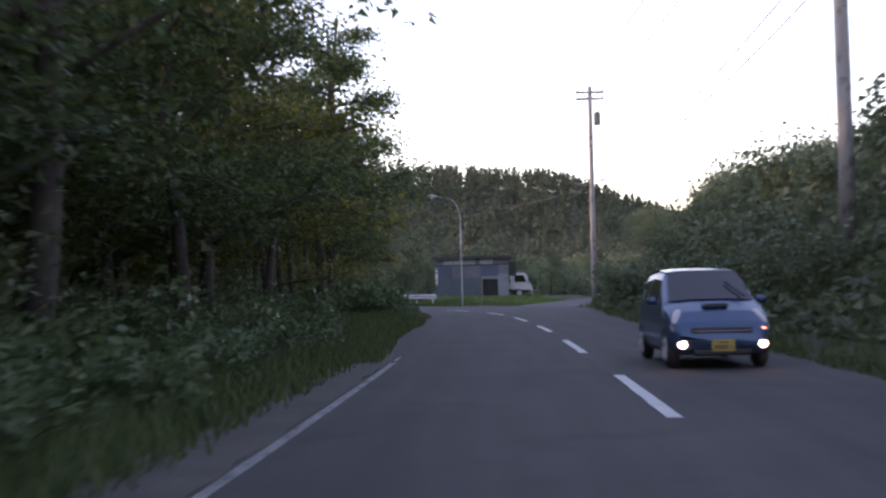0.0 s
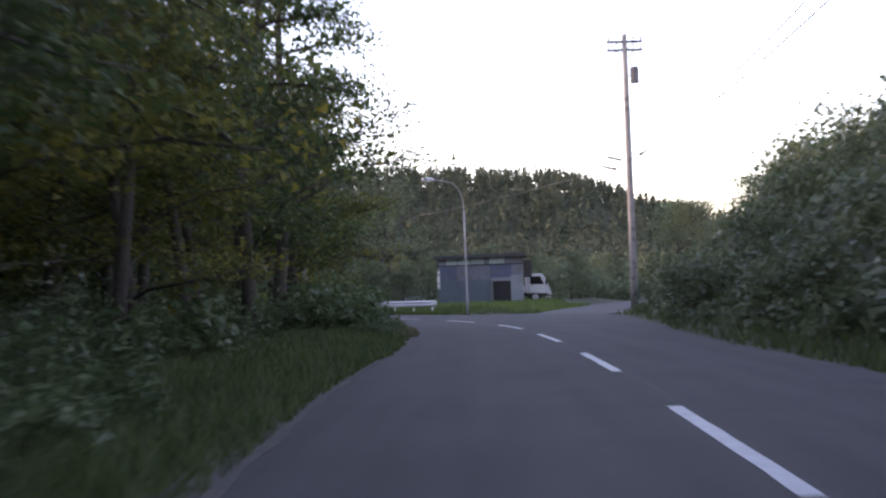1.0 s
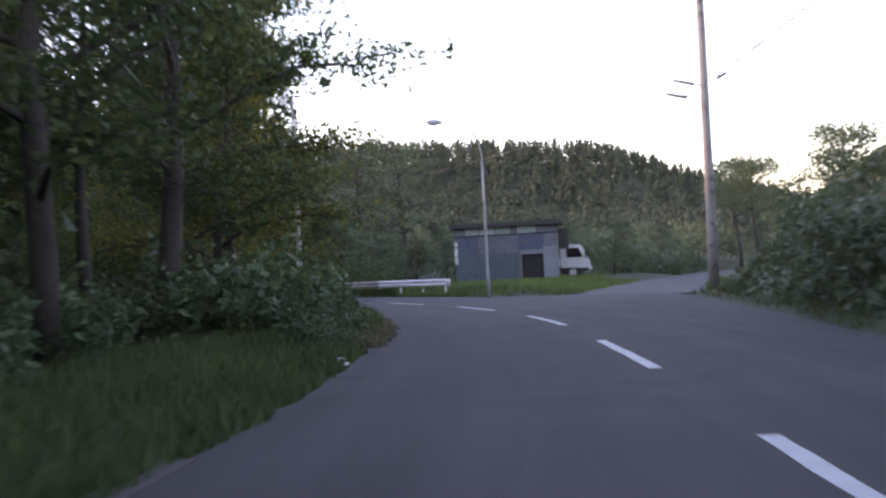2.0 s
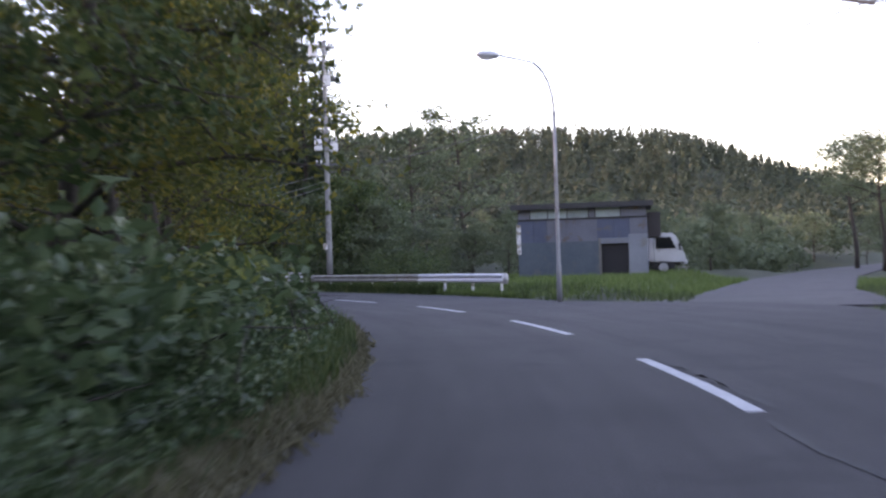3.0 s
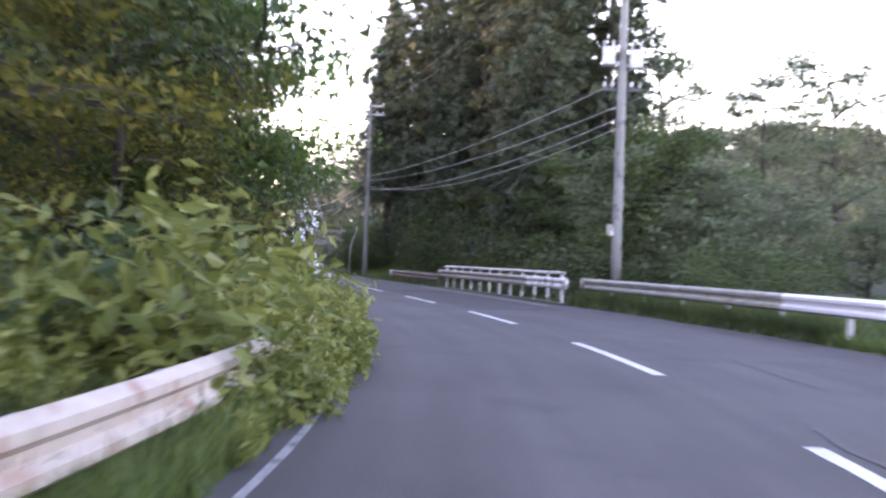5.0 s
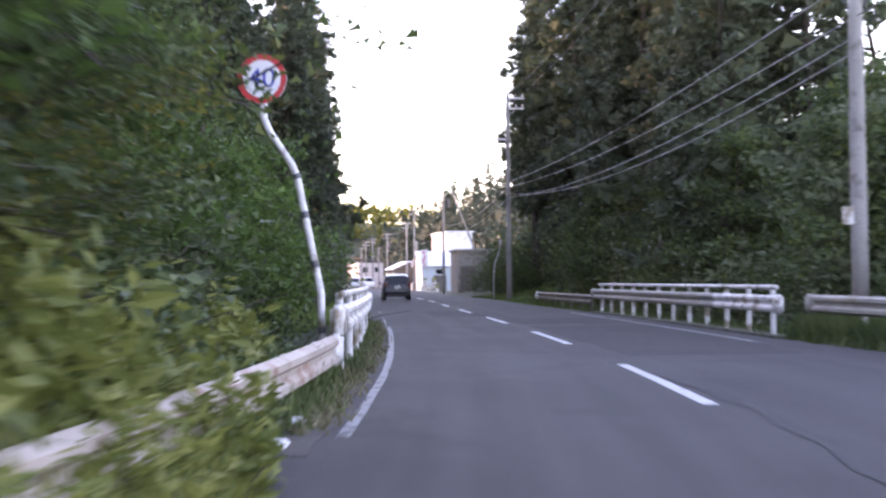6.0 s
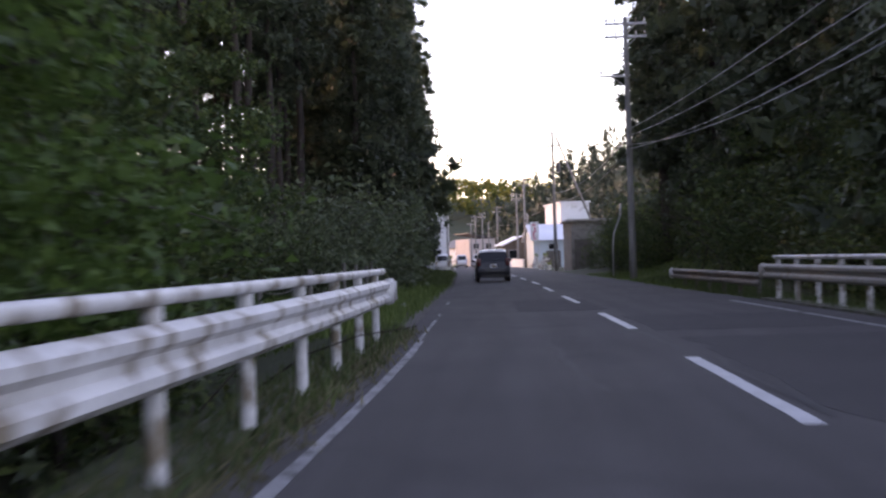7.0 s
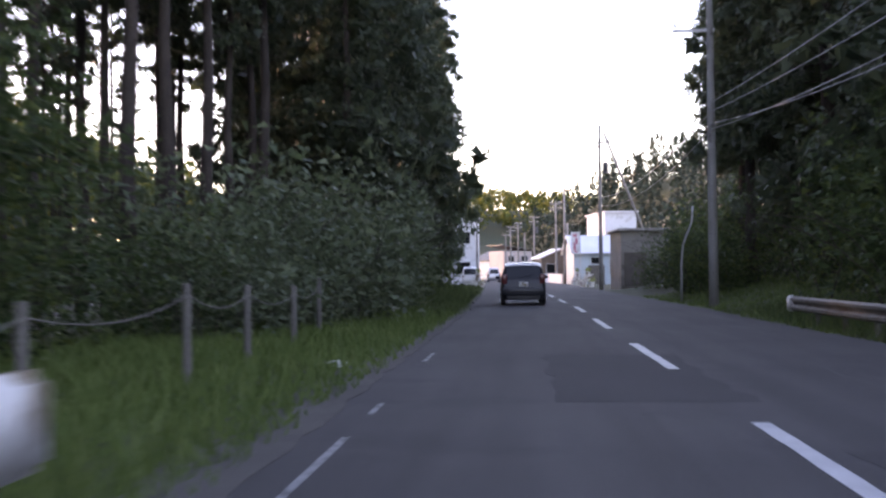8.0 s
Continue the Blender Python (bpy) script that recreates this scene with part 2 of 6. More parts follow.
def box(bm, x0, x1, y0, y1, z0, z1, bevel=0.0):
    made = bmesh.ops.create_cube(bm, size=1, matrix=Matrix.Translation(((x0 + x1) / 2, (y0 + y1) / 2, (z0 + z1) / 2)) @ Matrix.Diagonal((x1 - x0, y1 - y0, z1 - z0, 1)))
    if bevel:
        edges = list({e for v in made["verts"] for e in v.link_edges})
        bmesh.ops.bevel(bm, geom=edges, offset=bevel, segments=2, affect="EDGES", profile=0.5)
    return bm


def rod(bm, a, b, r0, r1=None, n=10):
    """A tapered rod from a to b."""
    a, b = Vector(a), Vector(b)
    r1 = r0 if r1 is None else r1
    m = Matrix.Translation((a + b) / 2) @ (b - a).to_track_quat("Z", "Y").to_matrix().to_4x4()
    bmesh.ops.create_cone(bm, cap_ends=True, segments=n, radius1=r0, radius2=r1, depth=(b - a).length, matrix=m)
    return bm


def tube(bm, pts, radii, n=8):
    """A tube along points, with a radius for each."""
    pts = [Vector(p) for p in pts]
    rings = []
    for i, p in enumerate(pts):
        way = (pts[min(i + 1, len(pts) - 1)] - pts[max(i - 1, 0)]).normalized()
        side = way.cross(Vector((0.31, 0.17, 0.94)) if abs(way.z) < 0.9 else Vector((1, 0.1, 0))).normalized()
        up = side.cross(way)
        r = radii[i] if hasattr(radii, "__len__") else radii
        rings.append([bm.verts.new(p + r * (math.cos(a) * side + math.sin(a) * up)) for a in (2 * math.pi * k / n for k in range(n))])
    for r0, r1 in zip(rings, rings[1:]):
        for k in range(n):
            bm.faces.new((r0[k], r0[(k + 1) % n], r1[(k + 1) % n], r1[k]))
    bm.faces.new(rings[0][::-1])
    bm.faces.new(rings[-1])
    return bm


def leaf_quads(c, way, length, width, fold=0.25):
    """Leaves as folded diamonds: centres c, directions way, lengths and widths. Returns places and faces."""
    n = len(c)
    way = way / (np.linalg.norm(way, axis=1)[:, None] + 1e-9)
    other = rng.normal(size=(n, 3))
    side = np.cross(way, other)
    side /= np.linalg.norm(side, axis=1)[:, None] + 1e-9
    up = np.cross(side, way)
    L, W = np.reshape(length, (-1, 1)) * 0.5, np.reshape(width, (-1, 1)) * 0.5
    v = np.stack([c - way * L, c + side * W + up * W * fold - way * L * 0.15, c + way * L, c - side * W + up * W * fold - way * L * 0.15], 1)
    return v.reshape(-1, 3), np.arange(4 * n).reshape(-1, 4)


def leaf_points(c, way, length, width):
    """Small pointed leaves, one triangle each."""
    n = len(c)
    way = way / (np.linalg.norm(way, axis=1)[:, None] + 1e-9)
    side = np.cross(way, rng.normal(size=(n, 3)))
    side /= np.linalg.norm(side, axis=1)[:, None] + 1e-9
    L, W = np.reshape(length, (-1, 1)) * 0.5, np.reshape(width, (-1, 1)) * 0.5
    v = np.stack([c - way * L + side * W, c + way * L, c - way * L * 0.6 - side * W], 1)
    return v.reshape(-1, 3), np.arange(3 * n).reshape(-1, 3)


def leaf_facing(c, way, face, length, width):
    """Pointed leaves, one triangle each, whose flat side looks roughly along face."""
    n = len(c)
    face = face / (np.linalg.norm(face, axis=1)[:, None] + 1e-9) + rng.normal(0, 0.38, (n, 3))
    side = np.cross(way, face)
    side /= np.linalg.norm(side, axis=1)[:, None] + 1e-9
    way = np.cross(face, side)
    way /= np.linalg.norm(way, axis=1)[:, None] + 1e-9
    L, W = np.reshape(length, (-1, 1)) * 0.5, np.reshape(width, (-1, 1)) * 0.5
    v = np.stack([c - way * L + side * W, c + way * L, c - way * L * 0.6 - side * W], 1)
    return v.reshape(-1, 3), np.arange(3 * n).reshape(-1, 3)


def tufts(r, mids, radii, per, size, core=5, aspect=0.46, hang=0.5):
    """Rounded tufts of small leaves, each over a few broad ones that close its inside. Returns places and faces."""
    n = len(mids)
    d = r.normal(0, 1, (n, per, 3)) + (0, 0, 0.3)
    d /= np.linalg.norm(d, axis=2)[:, :, None]
    c = (mids[:, None] + d * radii[:, None] * r.uniform(0.62, 1.12, (n, per, 1))).reshape(-1, 3)
    d = d.reshape(-1, 3)
    L = size * r.uniform(0.55, 1.3, len(c))
    pieces = [leaf_facing(c, r.normal(0, 0.7, c.shape) + d * 0.5 - (0, 0, hang), d + (0, 0, 0.25), L, L * aspect)]
    if core:
        q = (mids[:, None] + np.clip(r.normal(0, 0.22, (n, core, 3)), -0.4, 0.4) * radii[:, None]).reshape(-1, 3)
        big = np.repeat(radii.mean(1), core) * r.uniform(0.9, 1.45, n * core)
        pieces.append(leaf_points(q, r.normal(0, 1, q.shape) * (1, 1, 0.6), big, big * 0.75))
    return joined(pieces)


def joined(pieces):
    vs, fs, k = [], [], 0
    for v, f in pieces:
        vs.append(v)
        fs.append(f + k)
        k += len(v)
    return np.concatenate(vs), np.concatenate(fs)


# ---- the road's line ----
LINE = np.array([(5.75, -136.5), (5.65, -86.5), (5.5, -46.5), (5.4, -16.5), (5.3, -6.5), (5.22, 3.5), (5.06, 13.5), (4.71, 23.5), (4.08, 33.5), (2.96, 43.4), (0.67, 53.1), (-2.85, 62.5),
                 (-7.5, 71.3), (-13.05, 79.6), (-19.1, 87.6), (-25.4, 95.4), (-31.75, 103.1), (-38.1, 110.8), (-44.4, 118.5), (-50.9, 126.1), (-76.8, 156.3), (-99.9, 182.1), (-124.6, 206.6), (-154.5, 229.0), (-196.0, 247.0)])


def glide():
    d = np.r_[0, np.cumsum(np.linalg.norm(np.diff(LINE, axis=0), axis=1))]
    n, out = len(LINE), []
    for i in range(n - 1):
        p1, p2, gap = LINE[i], LINE[i + 1], d[i + 1] - d[i]
        t0 = (p2 - LINE[max(i - 1, 0)]) / (d[i + 1] - d[max(i - 1, 0)])
        t1 = (LINE[min(i + 2, n - 1)] - p1) / (d[min(i + 2, n - 1)] - d[i])
        u = np.arange(0, 1, 0.5 / gap)[:, None]
        out.append((2 * u**3 - 3 * u * u + 1) * p1 + (u**3 - 2 * u * u + u) * t0 * gap + (3 * u * u - 2 * u**3) * p2 + (u**3 - u * u) * t1 * gap)
    return np.concatenate(out)


MID = glide()
RUN = np.r_[0, np.cumsum(np.linalg.norm(np.diff(MID, axis=0), axis=1))]
RUN += 13.5 - RUN[np.argmin(np.linalg.norm(MID - (5.06, 13.5), axis=1))]
WAY = np.gradient(MID, axis=0)
WAY /= np.linalg.norm(WAY, axis=1)[:, None]


def on_road(s, o):
    """The places s metres along the road and o metres to the right of its middle."""
    s, o = np.broadcast_arrays(np.asarray(s, float), np.asarray(o, float))
    p = np.stack([np.interp(s, RUN, MID[:, 0]), np.interp(s, RUN, MID[:, 1])], -1)
    w = np.stack([np.interp(s, RUN, WAY[:, 0]), np.interp(s, RUN, WAY[:, 1])], -1)
    return p + np.stack([w[..., 1], -w[..., 0]], -1) * o[..., None]


def heading(s):
    """Degrees by which the road turns to the left of +y there."""
    return math.degrees(math.atan2(-np.interp(s, RUN, WAY[:, 0]), np.interp(s, RUN, WAY[:, 1])))


def to_road(xy):
    """Along and across the road, for an array of places."""
    xy = np.asarray(xy, float)
    coarse = MID[::4]
    near = np.concatenate([np.argmin(((b[:, None] - coarse[None]) ** 2).sum(-1), 1) for b in np.array_split(xy, max(1, len(xy) // 4000))]) * 4
    d = xy - MID[near]
    return RUN[near] + (d * WAY[near]).sum(1), d[:, 0] * WAY[near, 1] - d[:, 1] * WAY[near, 0]


EDGE_R = np.array([(-140, 3.2), (28, 3.2), (36, 3.8), (44, 5.0), (49, 6.2), (54, 7.6), (57, 8.4), (60, 8.1), (63, 6.0), (66, 4.5), (70, 4.6), (76, 4.72), (87, 4.6), (92, 4.3), (110, 4.2), (124, 4.0), (400, 4.0)])
RIDGE_X = np.array([-420, -330, -280, -215, -188, -170, -155, -135, -100, -40, 0, 25, 45, 70, 110, 200, 400])
RIDGE_Z = np.array([8, 8, 7, 4, 6, 12, 16, 20, 20, 9, 8, 8, 8, 7, 8, 10, 10])
FAR_X = np.array([-420, -300, -180, -114, -60, -30, -8, 20, 36, 51, 65, 76, 100, 150, 300])
FAR_Z = np.array([12, 27, 52, 60, 58, 56.5, 55.5, 54, 49.5, 44, 37.5, 34, 26, 16, 14])
SIDE_MID = np.array([(6.2, 60.0), (7.6, 72.0), (11.5, 92.0), (18.5, 118.0), (30.0, 150.0), (46.0, 190.0)])


def side_gap(xy):
    """Distance from the middle of the side road."""
    best = np.full(len(xy), 1e9)
    for a, b in zip(SIDE_MID, SIDE_MID[1:]):
        t = np.clip(((xy - a) @ (b - a)) / ((b - a) @ (b - a)), 0, 1)
        best = np.minimum(best, np.linalg.norm(xy - a - t[:, None] * (b - a), axis=1))
    return best


def land(xy):
    """The height of the ground, for an array of places."""
    xy = np.asarray(xy, float).reshape(-1, 2)
    s, o = to_road(xy)
    x, y = xy.T
    z = np.full(len(xy), -0.07)
    verge_l = np.where(s < 62, 3.9, 3.75)
    left = np.clip(-o - verge_l - 0.1, 0, None)
    z += np.where(o < 0, np.minimum(left * 0.12, 0.14), 0)
    z += np.where(o < 0, smooth01((left - 6) / 40) * 2 * (1 - smooth01((s - 55) / 25)), 0)
    cut = smooth01((s - 84) / 3) * (1 - smooth01((s - 99) / 4))
    z -= np.where(o < 0, smooth01((left - 0.5) / 2.5) * 1.3 * cut, 0)
    right = np.clip(o - np.maximum(3.9, np.interp(s, *EDGE_R.T) + 0.3), 0, None)
    bank = 1 - smooth01((s - 49) / 12)
    z += np.where(o > 0, (smooth01(right / 5.0) * 2.5 + np.minimum(right, 16) * 0.335 + smooth01((right - 12) / 45) * 9) * bank, 0)
    isle = smooth01((s - 60) / 4) * (1 - smooth01((s - 92) / 5))
    z += np.where(o > 0, smooth01((o - 4.6) / 2.2) * 0.42 * isle, 0)
    beck = smooth01((s - 93) / 3) * (1 - smooth01((s - 112) / 6))
    z -= np.where(o > 0, smooth01((o - 4.8) / 2.5) * 1.2 * beck, 0)
    rise = smooth01((s - 116) / 8) * (1 - smooth01((s - 165) / 10))
    z += np.where(o > 0, smooth01((o - 3.9) / 7) * 1.3 * rise, 0)
    ridge = np.interp(x, RIDGE_X, RIDGE_Z) * smooth01(1 - np.abs(y - 285) / 110)
    z += np.where(o > 0, ridge * smooth01((o - 16) / 30), 0)
    z += np.interp(x, FAR_X, FAR_Z) * smooth01(1 - np.abs(y - 600) / 260)
    z += 21 * np.exp(-((x + 320) ** 2 + (y - 410) ** 2) / 75.0**2)
    # left rise, largely hidden, added to keep low sun off the road
    far_left = (smooth01((-o - 30) / 45) * 11 + smooth01((-o - 75) / 90) * 9) * smooth01((s - 55) / 25)
    z += np.where(o < 0, far_left, 0)
    side = side_gap(xy)
    road_w = smooth01((side - 3.4) / 2.5)
    z = np.where((s > 56) & (o > 3) & (y < 195), -0.07 + (z + 0.07) * road_w, z)
    return z


def ground_at(x, y):
    return float(land([(x, y)])[0])


def spot(s, o, turn=0.0, lift=0.0, size=1.0):
    """A pose on the ground beside the road, turned from the road's heading."""
    x, y = on_road(s, o)
    return pose(x, y, ground_at(x, y) + lift, 0, 0, heading(s) + turn) @ Matrix.Scale(size, 4)

# ---- ground, roads and markings ----
def spaced(*runs):
    return np.unique(np.concatenate([np.arange(a, b, d) for a, b, d in runs]))


gx = spaced((-620, -240, 20), (-240, -90, 5), (-90, -20, 1.6), (-20, 34, 1.25), (34, 90, 4), (90, 621, 20))
gy = spaced((-400, -140, 20), (-140, -20, 4), (-20, 130, 1.3), (130, 200, 2.5), (200, 400, 6), (400, 901, 25))
GX, GY = np.meshgrid(gx, gy)
flat = np.stack([GX.ravel(), GY.ravel()], -1)
gz = land(flat)
idx = np.arange(len(flat)).reshape(GX.shape)
quads = np.stack([idx[:-1, :-1], idx[:-1, 1:], idx[1:, 1:], idx[1:, :-1]], -1).reshape(-1, 4)
ground = part("ground", mesh_of("ground", np.c_[flat, gz], quads, True), SOIL)
tagged(ground, "dark soil with leaf litter and low weeds beside the road", "ground", kind="structure")

EDGE_L = np.array([(-140, -3.56), (8, -3.55), (11.5, -3.65), (18, -3.98), (24, -3.98), (31, -3.7), (48, -3.6), (56, -3.65), (61, -3.85), (68, -3.8), (74, -3.6), (86, -3.75), (104, -3.75), (112, -3.65), (400, -3.7)])


def strip(s0, s1, o0, o1, z, step=1.0, jag=0.0, lanes=1):
    """A strip of the road between two offsets, which may change along it."""
    s = np.linspace(s0, s1, max(2, int(abs(s1 - s0) / step) + 1))
    a = np.interp(s, *np.array(o0).T) if hasattr(o0, "__len__") else np.full(len(s), o0)
    b = np.interp(s, *np.array(o1).T) if hasattr(o1, "__len__") else np.full(len(s), o1)
    if jag:
        a, b = a + rng.normal(0, jag, len(s)), b + rng.normal(0, jag, len(s))
    cols = [np.c_[on_road(s, a + (b - a) * k / lanes), np.full(len(s), z)] for k in range(lanes + 1)]
    v = np.concatenate(cols)
    n = len(s)
    f = [np.stack([np.arange(n - 1) + k * n, np.arange(n - 1) + (k + 1) * n, np.arange(1, n) + (k + 1) * n, np.arange(1, n) + k * n], -1) for k in range(lanes)]
    return v, np.concatenate(f)


def slab(v, f, depth):
    """Gives a strip with two lanes of corners a thickness downwards."""
    n = len(v)
    low = v - (0, 0, depth)
    h = n // 2
    a, b = np.arange(h - 1), np.arange(1, h)
    sides = np.concatenate([np.stack([a, b, b + n, a + n], -1), np.stack([a + h, b + h, b + h + n, a + h + n], -1)])
    ends = np.array([[0, h, h + n, n], [h - 1, 2 * h - 1, 2 * h - 1 + n, h - 1 + n]])
    return np.concatenate([v, low]), np.concatenate([f, sides, ends])


v, f = strip(-136, 318, EDGE_L, EDGE_R, 0.0, 0.7, 0.05)
road_mesh = mesh_of("road", *slab(v, f, 0.12))
along, across = to_road(np.concatenate([v, v])[:, :2])
corner = np.empty(len(road_mesh.loops), np.int32)
road_mesh.loops.foreach_get("vertex_index", corner)
road_mesh.uv_layers.new(name="lanes").data.foreach_set("uv", np.c_[across, along][corner].astype(np.float32).ravel())
road = part("road", road_mesh, ASPHALT)
tagged(road, "grey asphalt two-lane road bending through woods", "road", kind="structure")

for s0, s1 in ((-60, 26), (78, 101), (101, 130)):
    vv, ff = strip(s0, s1, [(-60, -4.4), (6, -4.3), (12, -4.2), (26, -4.15)] if s0 < 0 else -4.4, [(-60, -3.47), (8, -3.48), (11.5, -3.58), (18, -3.9), (26, -3.88)] if s0 < 0 else (-3.42 if s0 < 100 else -3.6), 0.008, 0.6, 0.03)
    ob = part("gravel_shoulder", mesh_of("shoulder", *slab(vv, ff, 0.05)), GRAVEL)
    tagged(ob, "brown gravel shoulder between asphalt and grass", "shoulder", kind="structure")

# the side road that leaves at the bend
t = np.linspace(0, 5, 60)
sx, sy = np.interp(t, range(6), SIDE_MID[:, 0]), np.interp(t, range(6), SIDE_MID[:, 1])
sw = np.interp(t, [0, 0.45, 0.9, 5], [5.4, 3.4, 2.5, 2.7])
tx, ty = np.gradient(sx), np.gradient(sy)
tl = np.hypot(tx, ty)
nx, ny = ty / tl, -tx / tl
z = np.full(60, -0.012)
left_side, right_side = np.c_[sx - nx * sw, sy - ny * sw, z], np.c_[sx + nx * np.minimum(sw, 4.0), sy + ny * np.minimum(sw, 4.0), z]
left_side[:, :2] += rng.normal(0, 0.06, (60, 2))
v = np.concatenate([left_side, right_side])
a, b = np.arange(59), np.arange(1, 60)
side_road = part("side_road", mesh_of("side_road", *slab(v, np.stack([a, a + 60, b + 60, b], -1), 0.1)), SIDE_ASPHALT)
tagged(side_road, "pale worn asphalt lane leaving the main road", "road", kind="structure")

DASHES = [(0.7, 5.7)] + [(11 + 10 * k, 16 + 10 * k) for k in range(-3, 20) if k != -1]
for s0, s1 in DASHES:
    off = 0.07 if s0 < 6 else 0.0
    vv, ff = strip(s0, s1, off - 0.075, off + 0.075, 0.005, 0.4, 0.004)
    ob = part("centre_line_dash", mesh_of("dash", *slab(vv, ff, 0.004)), ROAD_PAINT)
    tagged(ob, "white painted centre line dash on asphalt", "road marking", "centre line dashes", "structure")
for s0, s1 in ((-60, 9.2), (9.7, 10.8), (63.0, 68.0), (79.0, 99.6), (99.8, 105.2), (106.6, 107.4), (112.4, 114.0)):
    o0 = -3.44 if s0 < 50 else (-3.66 if s0 < 70 else -3.32)
    vv, ff = strip(s0, s1, o0, o0 + (0.1 if s1 - s0 > 6 else 0.06), 0.004, 1.0, 0.004)
    ob = part("edge_line", mesh_of("edge_line", *slab(vv, ff, 0.003)), OLD_PAINT)
    tagged(ob, "worn white edge line, faded in places", "road marking", "edge lines", "structure")
for s0, s1 in ((91, 104), (104.4, 110)):
    vv, ff = strip(s0, s1, 3.45, 3.58, 0.004, 0.5, 0.01)
    ob = part("edge_line", mesh_of("edge_line", *slab(vv, ff, 0.003)), OLD_PAINT)
    tagged(ob, "worn white edge line, faded in places", "road marking", "edge lines", "structure")
for s0, s1, o0, o1 in ((107.5, 113.5, -1.6, 0.3), (88, 99, 0.4, 3.3), (100.5, 104.5, 0.3, 3.4)):
    vv, ff = strip(s0, s1, o0, o1, 0.0035, 0.5, 0.05)
    ob = part("asphalt_patch", mesh_of("patch", *slab(vv, ff, 0.003)), PATCH)
    tagged(ob, "darker rectangular repair patch in the asphalt", "asphalt patch", "asphalt repairs", "structure")


def crack(s0, o0, s1, o1, w=0.035):
    n = max(4, int(abs(s1 - s0) + abs(o1 - o0)) * 3)
    u = np.linspace(0, 1, n)
    s, o = s0 + (s1 - s0) * u + rng.normal(0, 0.05, n), o0 + (o1 - o0) * u + np.cumsum(rng.normal(0, 0.035, n))
    ww = w * (0.4 + rng.random(n))
    vv = np.concatenate([np.c_[on_road(s, o - ww), np.full(n, 0.0062)], np.c_[on_road(s, o + ww), np.full(n, 0.0062)]])
    i, j = np.arange(n - 1), np.arange(1, n)
    ob = part("crack", mesh_of("crack", vv, np.stack([i, i + n, j + n, j], -1)), TAR)
    tagged(ob, "dark tar-filled crack in the asphalt", "crack", "road cracks", "structure")


for c in ((5.9, 0.05, 10.6, 0.0), (7, -0.25, 10, -0.3), (16.4, 0.05, 20.6, 0.1), (36.3, 0.12, 40.6, 0.15), (46.5, 0.2, 50.5, 0.1), (41.2, 0.16, 45, 0.16), (50.9, 0.2, 57.0, 0.25), (56.3, 0.1, 60.8, 0.3), (58, 1.0, 64, 3.2),
          (62, 0.3, 67, 0.5), (76, 0.2, 81, 0.4), (81.2, 0.2, 86, 0.22), (91.3, 0.18, 96, 0.16), (93, -1.2, 99, -1.5), (88, 0.6, 88.4, 3.3), (96.5, 0.1, 101, 0.0), (56, 3, 60, 6.3), (59, 3.6, 62, 5.5), (57.0, 5.0, 56.6, 6.6, 0.06), (42.3, 0.12, 46.4, 0.13, 0.035), (48, 2.6, 52, 3.4, 0.018), (44, 3.2, 50, 4.6, 0.018), (60, 1.9, 66, 2.2), (70, 1.6, 78, 1.9), (34, 1.4, 40, 2.0, 0.025), (22, -1.8, 27, -1.6, 0.02), (84, -1.9, 88, -2.0, 0.025), (103, 1.9, 112, 1.8, 0.025), (12, 1.7, 17, 1.9, 0.02), (52, -1.7, 55, -2.2, 0.025)):
    crack(*c)

# ---- plants ----
def limb_paths(h, spread, n, start, r, droop=0.0):
    """Trunk and limbs of a broadleaf tree: lists of points with radii."""
    lean = r.normal(0, 0.05, 2)
    trunk = [Vector((lean[0] * z + 0.12 * math.sin(z * 0.9), lean[1] * z + 0.12 * math.cos(z * 0.7) - 0.12, z)) for z in np.linspace(0, h * 0.9, 9)]
    r0 = 0.016 * h
    paths = [(trunk, [r0 * (1 - 0.85 * k / 8) + 0.012 for k in range(9)])]
    tips, inner = [], []
    for k in range(n):
        u = start + (0.93 - start) * (k + 0.5) / n
        base = trunk[int(u * 8)].lerp(trunk[min(8, int(u * 8) + 1)], u * 8 % 1)
        a = k * 2.4 + r.uniform(-0.4, 0.4)
        reach = spread * (1.05 - 0.75 * max(0, (u - 0.35)) / 0.65) * r.uniform(0.75, 1.15)
        way = Vector((math.cos(a), math.sin(a), r.uniform(0.25, 0.7)))
        pts, p = [base], base.copy()
        for j in range(5):
            p = p + way.normalized() * reach / 5
            way.z -= 0.12 + droop
            way += Vector(r.normal(0, 0.16, 3))
            pts.append(p.copy())
            if j > 0:
                tips.append(p.copy())
        paths.append((pts, [r0 * 0.34 * (1 - 0.17 * j) for j in range(6)]))
        inner += [pts[1], pts[2], pts[2], pts[3], pts[3]]
        for j in (1, 2, 2, 3, 3, 4, 4):
            q, sub = pts[j], [pts[j]]
            side = Vector((math.cos(a + r.choice([-1, 1]) * 1.0), math.sin(a + r.choice([-1, 1]) * 1.0), r.uniform(-0.1, 0.5)))
            for _ in range(3):
                q = q + side.normalized() * reach * 0.13
                side += Vector(r.normal(0, 0.2, 3))
                sub.append(q.copy())
            tips.extend(sub[1:])
            paths.append((sub, [r0 * 0.13, r0 * 0.1, r0 * 0.07, r0 * 0.04]))
    tips.append(trunk[-1])
    return paths, np.array([list(t) for t in tips]), np.array([list(t) for t in inner])


